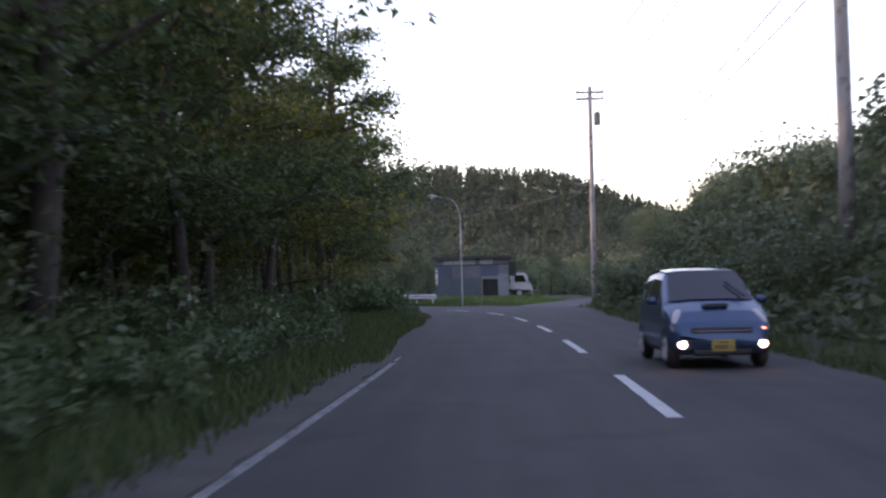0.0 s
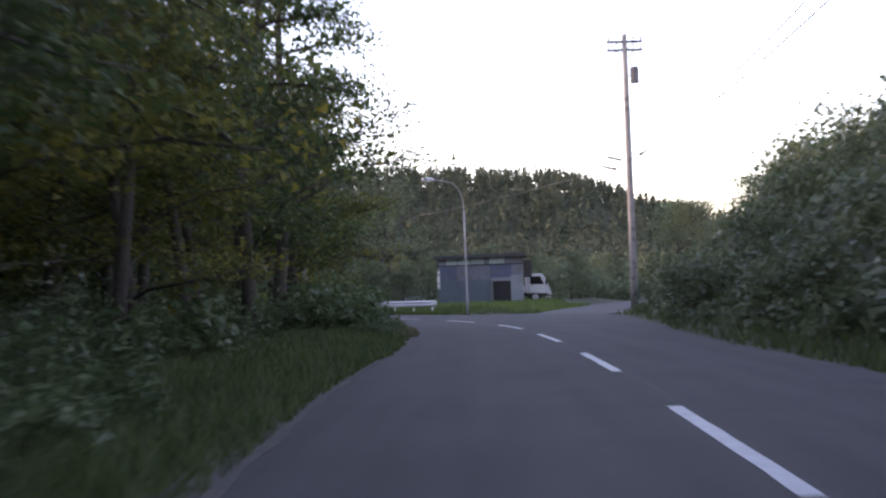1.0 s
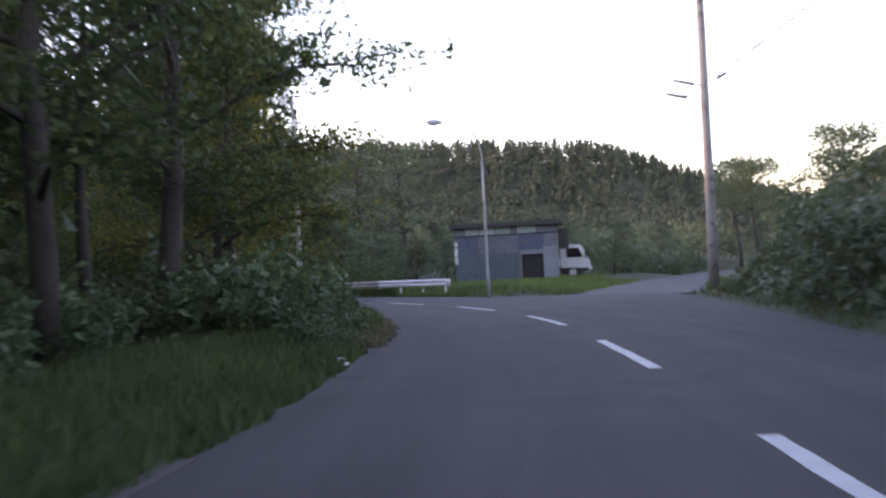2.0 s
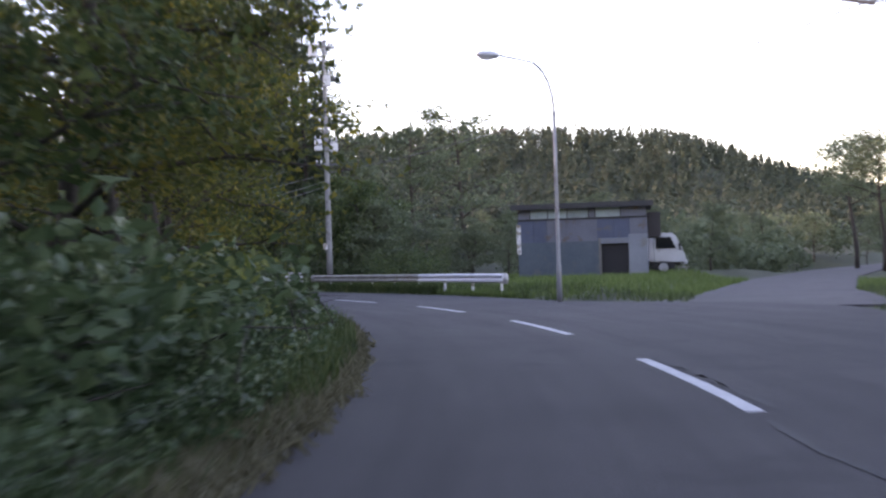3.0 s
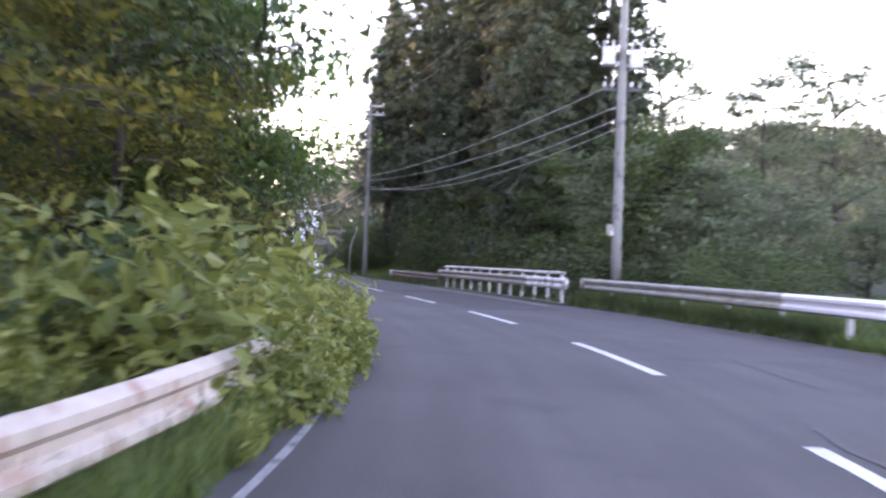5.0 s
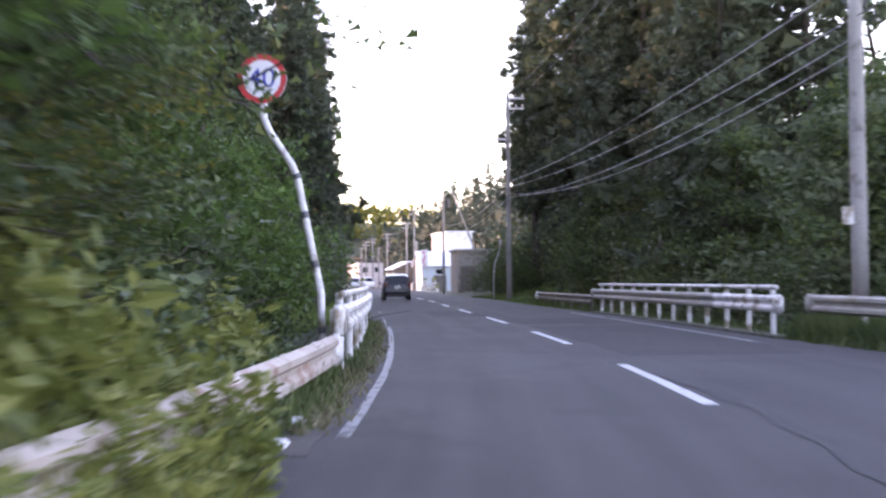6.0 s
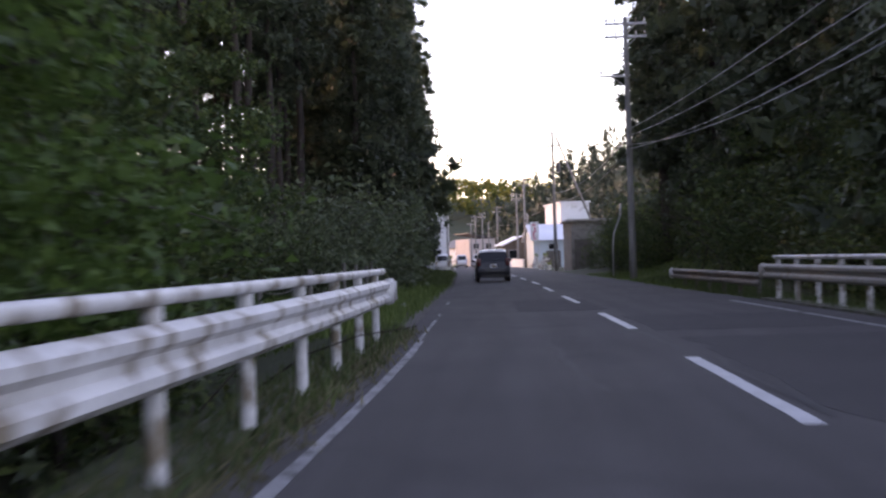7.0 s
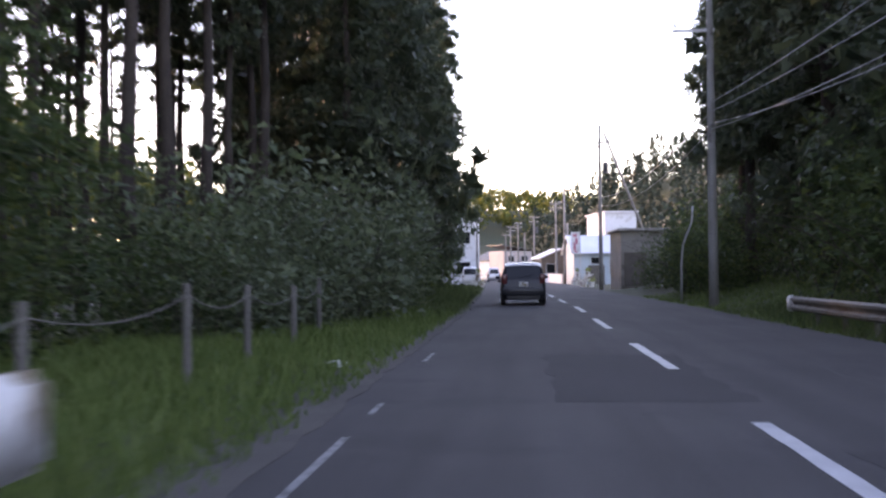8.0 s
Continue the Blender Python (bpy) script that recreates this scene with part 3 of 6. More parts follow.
def broadleaf(seed, h, spread, leaves, size, material, label, start=0.3, limbs=13, cloud=0.36, droop=0.0, sides=7, core=0):
    r = np.random.default_rng(seed)
    paths, tips, inner = limb_paths(h, spread, limbs, start, r, droop)
    tree = thing("broadleaf_tree", Matrix(), label, "tree", "roadside trees")
    bm = bmesh.new()
    for k, (pts, rad) in enumerate(paths):
        if len(pts) > 4 or sides > 6:
            tube(bm, pts, rad, sides if k == 0 else (4 if len(pts) > 4 else 3))
    part("trunk", bm, BARK, tree, smooth=True)
    c = tips[r.integers(0, len(tips), leaves)]
    c = c + np.clip(r.normal(0, 1, (leaves, 3)), -1.7, 1.7) * (cloud, cloud, cloud * 0.5)
    c = c[(c[:, 2] > 1.9) | (np.hypot(c[:, 0], c[:, 1]) < 2.2)]
    leaves = len(c)
    way = r.normal(0, 1, (leaves, 3)) * (1, 1, 0.45) + (0, 0, -0.35)
    L = size * r.uniform(0.6, 1.25, leaves)
    pieces = [leaf_points(c, way, L, L * 0.6)]
    if core:
        c = inner[r.integers(0, len(inner), core)] + np.clip(r.normal(0, 0.3, (core, 3)), -0.6, 0.6)
        L = r.uniform(0.2, 0.38, core)
        pieces.append(leaf_points(c, r.normal(0, 1, (core, 3)), L, L * 0.75))
    part("crown", mesh_of("crown", *joined(pieces)), material, tree)
    return tree


def cedar(seed, h, boughs, material, label, bare=0.2, reach=2.4, per=34, fine=0.29, snags=0, slim=1.0):
    """A tall cedar: lumpy tufts along drooping boughs round a straight trunk, dead snags below the crown."""
    r = np.random.default_rng(seed)
    tree = thing("cedar_tree", Matrix(), label, "tree", "tall cedars")
    bm = bmesh.new()
    pts = [(0.06 * math.sin(z), 0.06 * math.cos(z * 0.8) - 0.06, z) for z in np.linspace(0, h, 7)]
    tube(bm, pts, [0.0115 * slim * h * (1 - 0.92 * k / 6) + 0.01 for k in range(7)], 9)
    mids, radii = [], []
    swell = r.uniform(0, 6.28, 3)
    for k in range(boughs):
        u = bare + (1 - bare) * (k + r.random()) / boughs
        a = k * 2.4 + r.uniform(-0.6, 0.6)
        wide = reach * (1 - u) ** 0.5 * (0.6 + 0.4 * min(1, (u - bare) / 0.1)) + 0.25
        ln = wide * r.uniform(0.72, 1.12) * (1 + 0.22 * math.sin(a * 2 + swell[0] + u * 11) + 0.12 * math.sin(u * 31 + swell[1]))
        root = np.array([0, 0, u * h])
        way = np.array([math.cos(a), math.sin(a), 0.0])
        fall = r.uniform(0.12, 0.34)
        if k % 3 == 0 and ln > 0.6:
            tube(bm, [root, root + way * ln * 0.55 - (0, 0, fall * ln * 0.3), root + way * ln * 0.95 - (0, 0, fall * ln * 0.9)], [0.035, 0.022, 0.008], 3)
        for d in ((0.4, 0.72, 1.0) if ln > 1.1 else (0.45, 0.9)):
            size = (0.26 + 0.2 * ln) * (1.08 - 0.28 * d) * r.uniform(0.8, 1.2)
            mids.append(root + way * ln * d - (0, 0, fall * ln * d * d) + r.normal(0, 0.1 * ln, 3) * (1, 1, 0.6))
            radii.append((size, size, size * r.uniform(0.62, 0.95)))
    for k in range(snags):
        z, a, ln = h * r.uniform(0.12, bare + 0.08), r.uniform(0, 6.28), r.uniform(0.4, 1.5)
        tube(bm, [(0, 0, z), (ln * 0.6 * math.cos(a), ln * 0.6 * math.sin(a), z - 0.05), (ln * math.cos(a), ln * math.sin(a), z - 0.1 * ln)], [0.022, 0.014, 0.006], 3)
    part("trunk", bm, CEDAR_BARK, tree, smooth=True)
    part("crown", mesh_of("crown", *tufts(r, np.array(mids), np.array(radii), per, fine)), material, tree)
    return tree


def shrub(seed, h, wide, leaves, size, material, label, aspect=0.5, group="roadside shrubs", shape=leaf_quads):
    r = np.random.default_rng(seed)
    bush = thing("shrub", Matrix(), label, "shrub", group)
    bm, tips = bmesh.new(), []
    for k in range(11):
        a, p = r.uniform(0, 2 * math.pi), Vector((r.normal(0, wide * 0.25), r.normal(0, wide * 0.25), -0.05))
        way, pts = Vector((math.cos(a) * 0.5, math.sin(a) * 0.5, 1.2)), [p]
        top = h * r.uniform(0.6, 1.1)
        for j in range(5):
            p = p + way.normalized() * top / 4.3
            way += Vector(r.normal(0, 0.25, 3)) + Vector((math.cos(a) * 0.22, math.sin(a) * 0.22, -0.14))
            pts.append(p.copy())
            tips.append(p.copy())
        if k < 7:
            tube(bm, pts, [0.018, 0.015, 0.012, 0.01, 0.007, 0.004], 3)
    part("branchwork", bm, BARK, bush)
    tips = np.array([list(t) for t in tips])
    c = tips[r.integers(0, len(tips), leaves)] + r.normal(0, 1, (leaves, 3)) * (wide * 0.17, wide * 0.17, h * 0.12)
    c[:, 2] = np.abs(c[:, 2] - 0.03) + 0.03
    c = c[np.hypot(c[:, 0], c[:, 1]) < wide * 0.6]
    leaves = len(c)
    way = r.normal(0, 1, (leaves, 3)) * (1, 1, 0.5) + (0, 0, -0.3)
    L = size * r.uniform(0.55, 1.3, leaves)
    part("foliage", mesh_of("foliage", *shape(c, way, L, L * aspect)), material, bush)
    return bush


def plant(kinds, spots, r, low=0.85, high=1.15):
    """Sets copies of the kinds at (along, across) spots, turned and sized at random."""
    used = {}
    for n, (s, o, *size) in enumerate(spots):
        base = kinds[n % len(kinds)] if len(size) < 2 else kinds[size[1]]
        m = spot(s, o, r.uniform(0, 360), -0.05, (size[0] if size else 1.0) * r.uniform(low, high))
        if base in used:
            copy_thing(base, m)
        else:
            base.matrix_basis = m
            used[base] = True


def thicket(name, label, kinds, spots, r, low=0.85, high=1.15):
    """Many shrubs too far or too tangled to tell apart, as one mass of leaves."""
    stock = []
    for base in kinds:
        me = [c for c in base.children if c.name.startswith("foliage")][0].data
        co, idx = np.empty(len(me.vertices) * 3, np.float32), np.empty(len(me.loops), np.int32)
        me.vertices.foreach_get("co", co)
        me.loops.foreach_get("vertex_index", idx)
        stock.append((co.reshape(-1, 3), idx.reshape(len(me.polygons), -1), me.materials[0]))
    pieces = []
    for n, (s, o, *size) in enumerate(spots):
        co, idx, mat = stock[n % len(stock)]
        m = np.array(spot(s, o, r.uniform(0, 360), -0.05, (size[0] if size else 1.0) * r.uniform(low, high)))
        pieces.append((co @ m[:3, :3].T + m[:3, 3], idx))
    ob = part(name, mesh_of(name, *joined(pieces)), stock[0][2])
    return tagged(ob, label, "shrubs", kind="stuff")


pr = np.random.default_rng(21)
green = [broadleaf(31 + k, 11.5 + k, 3.9, 11000, 0.165, LEAF, "broadleaf tree with dense dark green leaves above the verge", 0.18, 16, core=450) for k in range(3)]
# these crowns carry backlit gold as leaf colour
warm = [broadleaf(41 + k, 10.5, 3.9, 12500, 0.155, LEAF_SUNGOLD, "broadleaf tree above the verge with sunlit gold in its leaf colour", 0.14, 16, droop=0.05, core=120) for k in range(2)]
thin = [broadleaf(51 + k, 9.0, 2.6, 4000, 0.13, LEAF, "slender young tree with sparse leaves and bare trunk", 0.4, 9, 0.4) for k in range(2)]
plant(green, [(2.5, -10.0), (9, -10.3), (15.5, -10.4), (-8, -8.2), (-1, -7.6), (6, -8.4), (12.5, -8.0), (33.5, -7.8, 1.1), (40.5, -7.9, 1.08), (44.5, -8.3, 0.95), (-14, -7), (72.5, -7.3, 1.0), (79.5, -7.6, 0.95), (91, -9.0, 0.95), (97, -9.2, 0.95), (73.5, -5.7, 0.5), (77.3, -5.6, 0.5)], pr)
# the second kind has sunlit gold in its leaf colour
back = [broadleaf(45 + k, 11.0, 3.8, 4800, 0.28, (LEAF, LEAF_SUNGOLD)[k], ("broadleaf tree in the wood behind the verge", "tree in the wood behind the verge with sunlit gold in its leaf colour")[k], 0.2, 12, 0.5, sides=6, core=500) for k in range(2)]
plant(back, [(-6, -11, 1, 0), (-1, -10.8, 0.9, 0), (5, -11.2, 1, 0), (11, -11, 0.9, 0), (17, -10.6, 0.9, 0), (1, -13, 1, 0), (9, -14, 1, 0), (33, -14, 0.8, 1), (78, -12, 1, 0), (15, -12.5, 1, 1), (29, -13, 1, 1), (22, -12.5, 1, 1), (70, -13, 1, 0), (84, -13, 1, 0)], pr)
plant(warm, [(48, -7.6, 0.95), (53, -8.0), (59.5, -7.5), (66.5, -7.3), (71.5, -6.5, 0.62), (78.5, -6.4, 0.62), (36, -12), (9, -11), (14.5, -11.2, 1.1), (21.5, -10.8, 1.1), (28, -11, 1.05), (5, -12.2, 1.1), (19, -9.0, 1.08), (26, -8.6, 1.08)], pr)
plant(thin, [(28, -8.2), (31.5, -10), (35.5, -9.5), (38, -8.6), (24, -8.4), (55, -7.4), (50, -7.2)], pr)

fresh = [broadleaf(161 + k, 6.2, 2.6, 6500, 0.16, GREEN_LEAF, "small broadleaf tree with fresh green leaves behind the bridge rail", 0.2, 11, 0.35) for k in range(2)]
plant(fresh, [(75, -6.0), (82, -7.4), (86.3, -7.2), (89, -6.1), (92.6, -6.4, 1.05), (95.5, -7.0)], pr)

knot = [shrub(61 + k, 1.5, 1.9, 950, 0.225, SHRUB_LEAF, "leafy green shrub with broad leaves on the verge", 0.55) for k in range(3)]
spots = [(s, -6.6 - pr.random() * 1.6, 0.95) for s in np.arange(-12, 20, 2.0)]
spots += [(s, -5.2 - pr.random() * 0.6, 0.6) for s in np.arange(-12, 16, 1.9)]
spots += [(s, -7.6 - pr.random() * 1.2, 1.0) for s in np.arange(20, 42, 1.7)]
spots += [(s, -5.3 - pr.random() * 0.5, 0.95) for s in np.arange(39, 57, 1.3)]
spots += [(s, -4.75, 0.5) for s in np.arange(37, 57, 1.2)] + [(s, -4.3 - pr.random() * 0.1, 0.42) for s in np.arange(36.5, 57, 1.0)]
spots += [(s, -6.9, 1.35) for s in np.r_[40:57:1.9, 70:84:1.9]]
spots += [(s, -5.7 - pr.random() * 0.5, 0.95) for s in np.arange(66, 84, 1.6)]
spots += [(s, -4.7 if s < 69 else -4.45, 0.42) for s in np.arange(66, 83, 1.1)]
plant(knot, spots, pr, 0.85, 1.2)
herb = [shrub(67 + k, 1.3, 1.6, 1500, 0.22, BRIGHT_LEAF, "yellow-green weed with long leaves beside the rail", 0.38) for k in range(2)]
plant(herb, [(s, -5.0 - pr.random() * 0.9 - (0.5 if 57 < s < 69 else 0), 0.95) for s in np.arange(44, 84, 1.9)] + [(s, -4.35 - pr.random() * 0.2, 0.4) for s in np.arange(45, 57, 1.7)] + [(s, -3.82 - pr.random() * 0.12 - max(0, 74 - s) * 0.012, 0.4 if s < 66.5 else 0.56 if s < 69 else 0.72 if s < 72 else 0.6) for s in np.arange(64.6, 77.5, 0.7)] + [(s, -5.1 - pr.random() * 0.3, 0.68) for s in np.arange(57.5, 69, 1.1)] + [(s, -6.8, 1.35) for s in np.arange(57, 70, 2.2)] + [(s, -3.75 - pr.random() * 0.1, 0.3) for s in np.arange(57.6, 61.5, 0.6)] + [(s, -4.75, 1.05) for s in np.arange(66, 78, 1.4)], pr, 0.85, 1.15)
tall = [shrub(71 + k, 3.2, 3.0, 2400, 0.185, LEAF, "tall dark understory shrub below the cedars", 0.5, "understory shrubs", leaf_points) for k in range(2)]
tall += [shrub(75 + k, 3.0, 3.0, 2400, 0.185, VINE_LEAF, "grey-green shrub with small leaves at the edge of the clearing", 0.5, "understory shrubs", leaf_points) for k in range(2)]
plant(tall, [(s, -8.6 - pr.random() * 2, 1.1 if s < 6 else 0.55) for s in np.arange(-14, 44, 2.6)] + [(s, -5.9 - pr.random() * 0.6, 0.5, 2) for s in np.arange(119, 133, 2.4)] + [(s, -8.4 - pr.random() * 1.2, 0.7 if s < 119 else 1.15, int(s) % 2 + (0 if s < 119 else 2)) for s in np.arange(109, 138, 2.2)] + [(s, -6.9 - pr.random() * 0.6, 0.65 if s < 119 else 1.05, 2 + int(s) % 2) for s in np.arange(116, 138, 2.1)] + [(s, -6.3 - pr.random() * 2.5, 1.0) for s in np.arange(84, 101, 1.9)] + [(s, 7.6 + pr.random() * 3, 1.0) for s in np.arange(93, 124, 2.0)] + [(121, 7.4, 1.2, 0), (124, 7.6, 1.25, 1), (127.5, 7.8, 1.2, 0), (131, 8.4, 1.1, 1), (135, 9.0, 1.1, 0), (139, 9.2, 1.1, 1)] + [(s, 6.3 + pr.random() * 1.2, 0.9, int(s) % 2) for s in np.arange(143, 160, 2.3)] + [(s, 8.6 + pr.random() * 1.2, 1.3, int(s) % 2) for s in np.arange(143, 164, 3.0)], pr)
thicket("cedar_underwood", "dark undergrowth below the cedar stand", tall[:2], [(s, -11.5 - pr.random() * 3, 0.6) for s in np.arange(100, 120, 2.0)] + [(s, -17 - pr.random() * 6, 0.8) for s in np.arange(96, 140, 4.0)] + [(s, -27 - pr.random() * 6, 1.1) for s in np.arange(96, 150, 9)] + [(s, -6.6 - pr.random() * 2, 1.05) for s in np.arange(133, 176, 3.6)]
      + [(s, 6.9 + pr.random() * 1.2, 0.9) for s in np.arange(111, 128, 2.2)] + [(s, 12 + pr.random() * 5, 1.1) for s in np.arange(118, 165, 3.5)] + [(s, 6 + pr.random() * 2, 0.75) for s in np.arange(142, 164, 3.2)]
      + [(s, 7 + pr.random() * 2, 0.7) for s in np.arange(84, 94, 2.4)], pr)

full = [cedar(81 + k, 22 + k, 105, CEDAR_LEAF, "tall dark green cedar with drooping sprays", 0.1, 2.9) for k in range(3)]
bare = [cedar(91 + k, 21 + k, 56, CEDAR_LEAF, "tall cedar with a bare lower trunk and dead snags", 0.46, 2.1, 26, 0.28, 16, 0.8) for k in range(2)]
plant(full, [(s, -7.4 - pr.random() * 1.5) for s in np.arange(138.5, 190, 3.6)] + [(s, 9.2 + pr.random() * 1.6) for s in np.arange(112, 135, 3.3)] + [(s, 12.8 + pr.random() * 2) for s in np.arange(114, 148, 3.8)] + [(136.5, 9.0), (140, 9.6)]
      + [(s, -11.6 - pr.random() * 1.5) for s in np.arange(139, 172, 4.2)] + [(s, -10.9 - pr.random()) for s in (92.5, 96.0)], pr, 0.78, 1.16)
plant(bare, [(s, -10.2 - pr.random() * 2.4) for s in np.arange(102, 137, 3.1)] + [(s, -14 - pr.random() * 3) for s in np.arange(104, 140, 2.9)] + [(s, -20 - pr.random() * 4) for s in np.arange(96, 146, 4.4)] + [(s, 15 + pr.random() * 2.5) for s in np.arange(146, 170, 8)], pr)
semi = [cedar(95 + k, 22, 90, CEDAR_LEAF, "tall cedar with lumpy boughs above dark brush", 0.26, 2.6) for k in range(2)]
plant(semi, [(142.5, 7.7), (146, 8.2), (149.5, 8.9), (153, 9.6), (157, 10.4), (150, 12.5)], pr, 0.92, 1.1)
slim = [cedar(101 + k, 19 + k, 28, CEDAR_LEAF, "slim cedar with a bare trunk deep in the stand", 0.48, 1.7, 26, 0.28, 12, 0.62) for k in range(2)]
plant(slim, [(s + pr.uniform(-1.2, 1.2), o - pr.random() * 3) for s in np.arange(102, 150, 3.6) for o in (-13, -19, -26)] + [(s, -32 - pr.random() * 3) for s in np.arange(112, 150, 3.0)], pr)
dark_tree = [broadleaf(141 + k, 10.0 + k, 3.7, 8000, 0.2, LEAF, "dark green broadleaf tree behind the bridge rail", 0.15, 13, 0.45, sides=6, core=900) for k in range(2)]
plant(dark_tree, [(97, 9.5), (101, 9.4), (105, 11.5), (109, 9.3), (112, 13), (103, 16), (116, 9.2, 0.8), (120, 9.8, 0.75), (124, 9.4, 0.7), (127, 8.6, 0.66), (130.5, 9.2, 0.72), (134, 10.5, 0.8), (87, -8.6), (91, -10.5), (97, -8.2, 0.9), (103, -12, 0.9), (95, -9.4), (99, -11), (94, -15), (88, -15), (103.5, -8.6, 0.78), (107, -9.0, 0.82), (110, -9.6, 0.78)], pr, 0.85, 1.1)

mid_tree = [broadleaf(111 + k, 9.0 + k, 3.6, 3000, 0.3, FAR_LEAF, "green broadleaf tree in the wood behind the shed", 0.18, 11, 0.5, sides=6) for k in range(3)]
pine = broadleaf(121, 10.5, 4.2, 4600, 0.24, FAR_LEAF, "spreading tree with layered flat branches", 0.45, 10, 0.55, sides=6)


def plant_at(kinds, places, r, low=0.85, high=1.2):
    used = {}
    for n, (x, y) in enumerate(places):
        base = kinds[n % len(kinds)]
        m = pose(x, y, ground_at(x, y) - 0.05, 0, 0, r.uniform(0, 360)) @ Matrix.Scale(r.uniform(low, high), 4)
        if base in used:
            copy_thing(base, m)
        else:
            base.matrix_basis = m
            used[base] = True


row = [(x, 101 + pr.uniform(-3, 3)) for x in np.arange(-14, 9, 3.6)] + [(x, 111 + pr.uniform(-3, 3)) for x in np.arange(-24, 12, 4.6)]
row += [(x, 128 + pr.uniform(-4, 4)) for x in np.arange(-30, 16, 5.5)] + [(25 + pr.uniform(-2, 4), y) for y in np.arange(92, 150, 6)]
row += [(35 + pr.uniform(-4, 6), y) for y in np.arange(80, 150, 8)] + [(x, 150 + pr.uniform(-6, 6)) for x in np.arange(-34, 60, 7)]
row += [(-9.5, 97), (-7, 99), (-12, 101), (-4.5, 96.5), (-16, 106), (-11.5, 94.5), (-15, 99.5), (-17.5, 103.5), (-12.5, 96.5)]
plant_at(mid_tree, [q for q in row if q[1] >= 118], pr, 0.55, 1.0)
for x, y, k in ((-14.3, 97.5, 1.0), (-16.5, 101.0, 1.1), (-12.0, 95.5, 0.85)):
    copy_thing(mid_tree[0], pose(x, y, ground_at(x, y) - 0.05, 0, 0, pr.uniform(0, 360)) @ Matrix.Scale(k, 4))
for q in [q for q in row if q[1] < 118]:
    copy_thing(mid_tree[int(q[0]) % 3], pose(*q, ground_at(*q) - 0.05, 0, 0, pr.uniform(0, 360)) @ Matrix.Scale(pr.uniform(0.5, 0.76), 4))
open_tree = [broadleaf(151 + k, 14.5, 5.6, 2600, 0.36, FAR_LEAF, "tall open tree with sparse leafy branches", 0.3, 13, 0.4, sides=6) for k in range(2)]
plant_at(open_tree, [(-19.5, 119), (-15.5, 124), (-11, 128), (-24, 121)], pr, 0.98, 1.12)
plant_at([pine], [(19, 108), (24, 100), (20, 122)], pr)


def clump_wood(name, label, places, heights, per, size, material, spiky=0.3, category="woods"):
    """A far wood: each tree a pointed cone or a crown of rounded tufts, with leaves that face outwards."""
    r = np.random.default_rng(len(places))
    pieces = []
    zs = land(places)
    for (x, y), z, h in zip(places, zs, heights):
        foot = np.array([x, y, z])
        if r.random() < spiky:
            u = r.random(per) ** 1.25
            a = r.uniform(0, 2 * math.pi, per)
            out = np.c_[np.cos(a), np.sin(a), np.full(per, 0.35)]
            rad = h * 0.25 * (1 - u) ** 0.85 * r.uniform(0.7, 1.1, per) + 0.05
            c = foot + np.c_[rad * np.cos(a), rad * np.sin(a), h * (0.1 + 1.0 * u)]
        else:
            k = 7
            mid = r.normal(0, 1, (k, 3))
            mid = mid / np.linalg.norm(mid, axis=1)[:, None] * (h * 0.27, h * 0.27, h * 0.24) + (0, 0, h * 0.58)
            pick = r.integers(0, k, per)
            out = r.normal(0, 1, (per, 3)) + (0, 0, 0.35)
            out /= np.linalg.norm(out, axis=1)[:, None]
            c = foot + mid[pick] + out * h * 0.2 * r.uniform(0.8, 1.15, (per, 1))
        L = size * r.uniform(0.6, 1.3, per)
        pieces.append(leaf_facing(c, r.normal(0, 1, (per, 3)) - (0, 0, 0.5), out, L, L * 0.7))
    ob = part(name, mesh_of(name, *joined(pieces)), material)
    return tagged(ob, label, category, kind="stuff")


n = 700
fx, fy = pr.uniform(-95, 150, n), pr.uniform(172, 290, n)
keep = np.abs(to_road(np.c_[fx, fy])[1]) > 16
keep &= side_gap(np.c_[fx, fy]) > 6
clump_wood("foothill_woods", "mixed woods on the low ground behind the brush", np.c_[fx, fy][keep], pr.uniform(4.5, 7.5, keep.sum()), 105, 0.78, HILL_LEAF, 0.4)
# the hill's shade comes from its darkened leaf colour
steep = on_road(pr.uniform(186, 318, 900), pr.uniform(20, 95, 900))
clump_wood("village_hill_cedars", "steep hill of pointed cedars above the village, shade put into their colour", steep, pr.uniform(5.5, 8.5, 900), 95, 0.75, SHADED_CEDAR, 0.9)
slope = np.c_[pr.uniform(-260, 190, 2700), 350 + 255 * pr.random(2700) ** 0.7]
clump_wood("far_hill_woods", "cedar plantation covering the far hill", slope, pr.uniform(9, 11.5, 2700), 52, 1.6, HILL_LEAF, 0.75)
inner = on_road(pr.uniform(-12, 46, 140), -pr.uniform(12.5, 21, 140))
clump_wood("inner_woods", "dense dark wood behind the roadside trees", inner, pr.uniform(5.0, 7.0, 140), 240, 0.5, LEAF, 0.0)
# wood edge whose sunlit gold comes from the leaf colour
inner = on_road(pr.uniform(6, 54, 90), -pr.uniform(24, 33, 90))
clump_wood("golden_edge_woods", "taller wood edge with low-sun gold put into its leaf colour", inner, pr.uniform(8, 11, 90), 220, 0.55, LEAF_SUNGOLD, 0.0)
# mostly unseen woods, added to close the view and block low sun
n = 480
ls, lo = pr.uniform(-60, 78, n), -pr.uniform(18, 60, n)
clump_wood("left_hill_woods", "dark woods added behind the roadside trees to close the view and block low sun", on_road(ls, lo), np.where(ls < 14, 2.0, 1.0) * pr.uniform(3, 4.5, n), 80, 1.0, LEAF, 0.1)
n = 1000
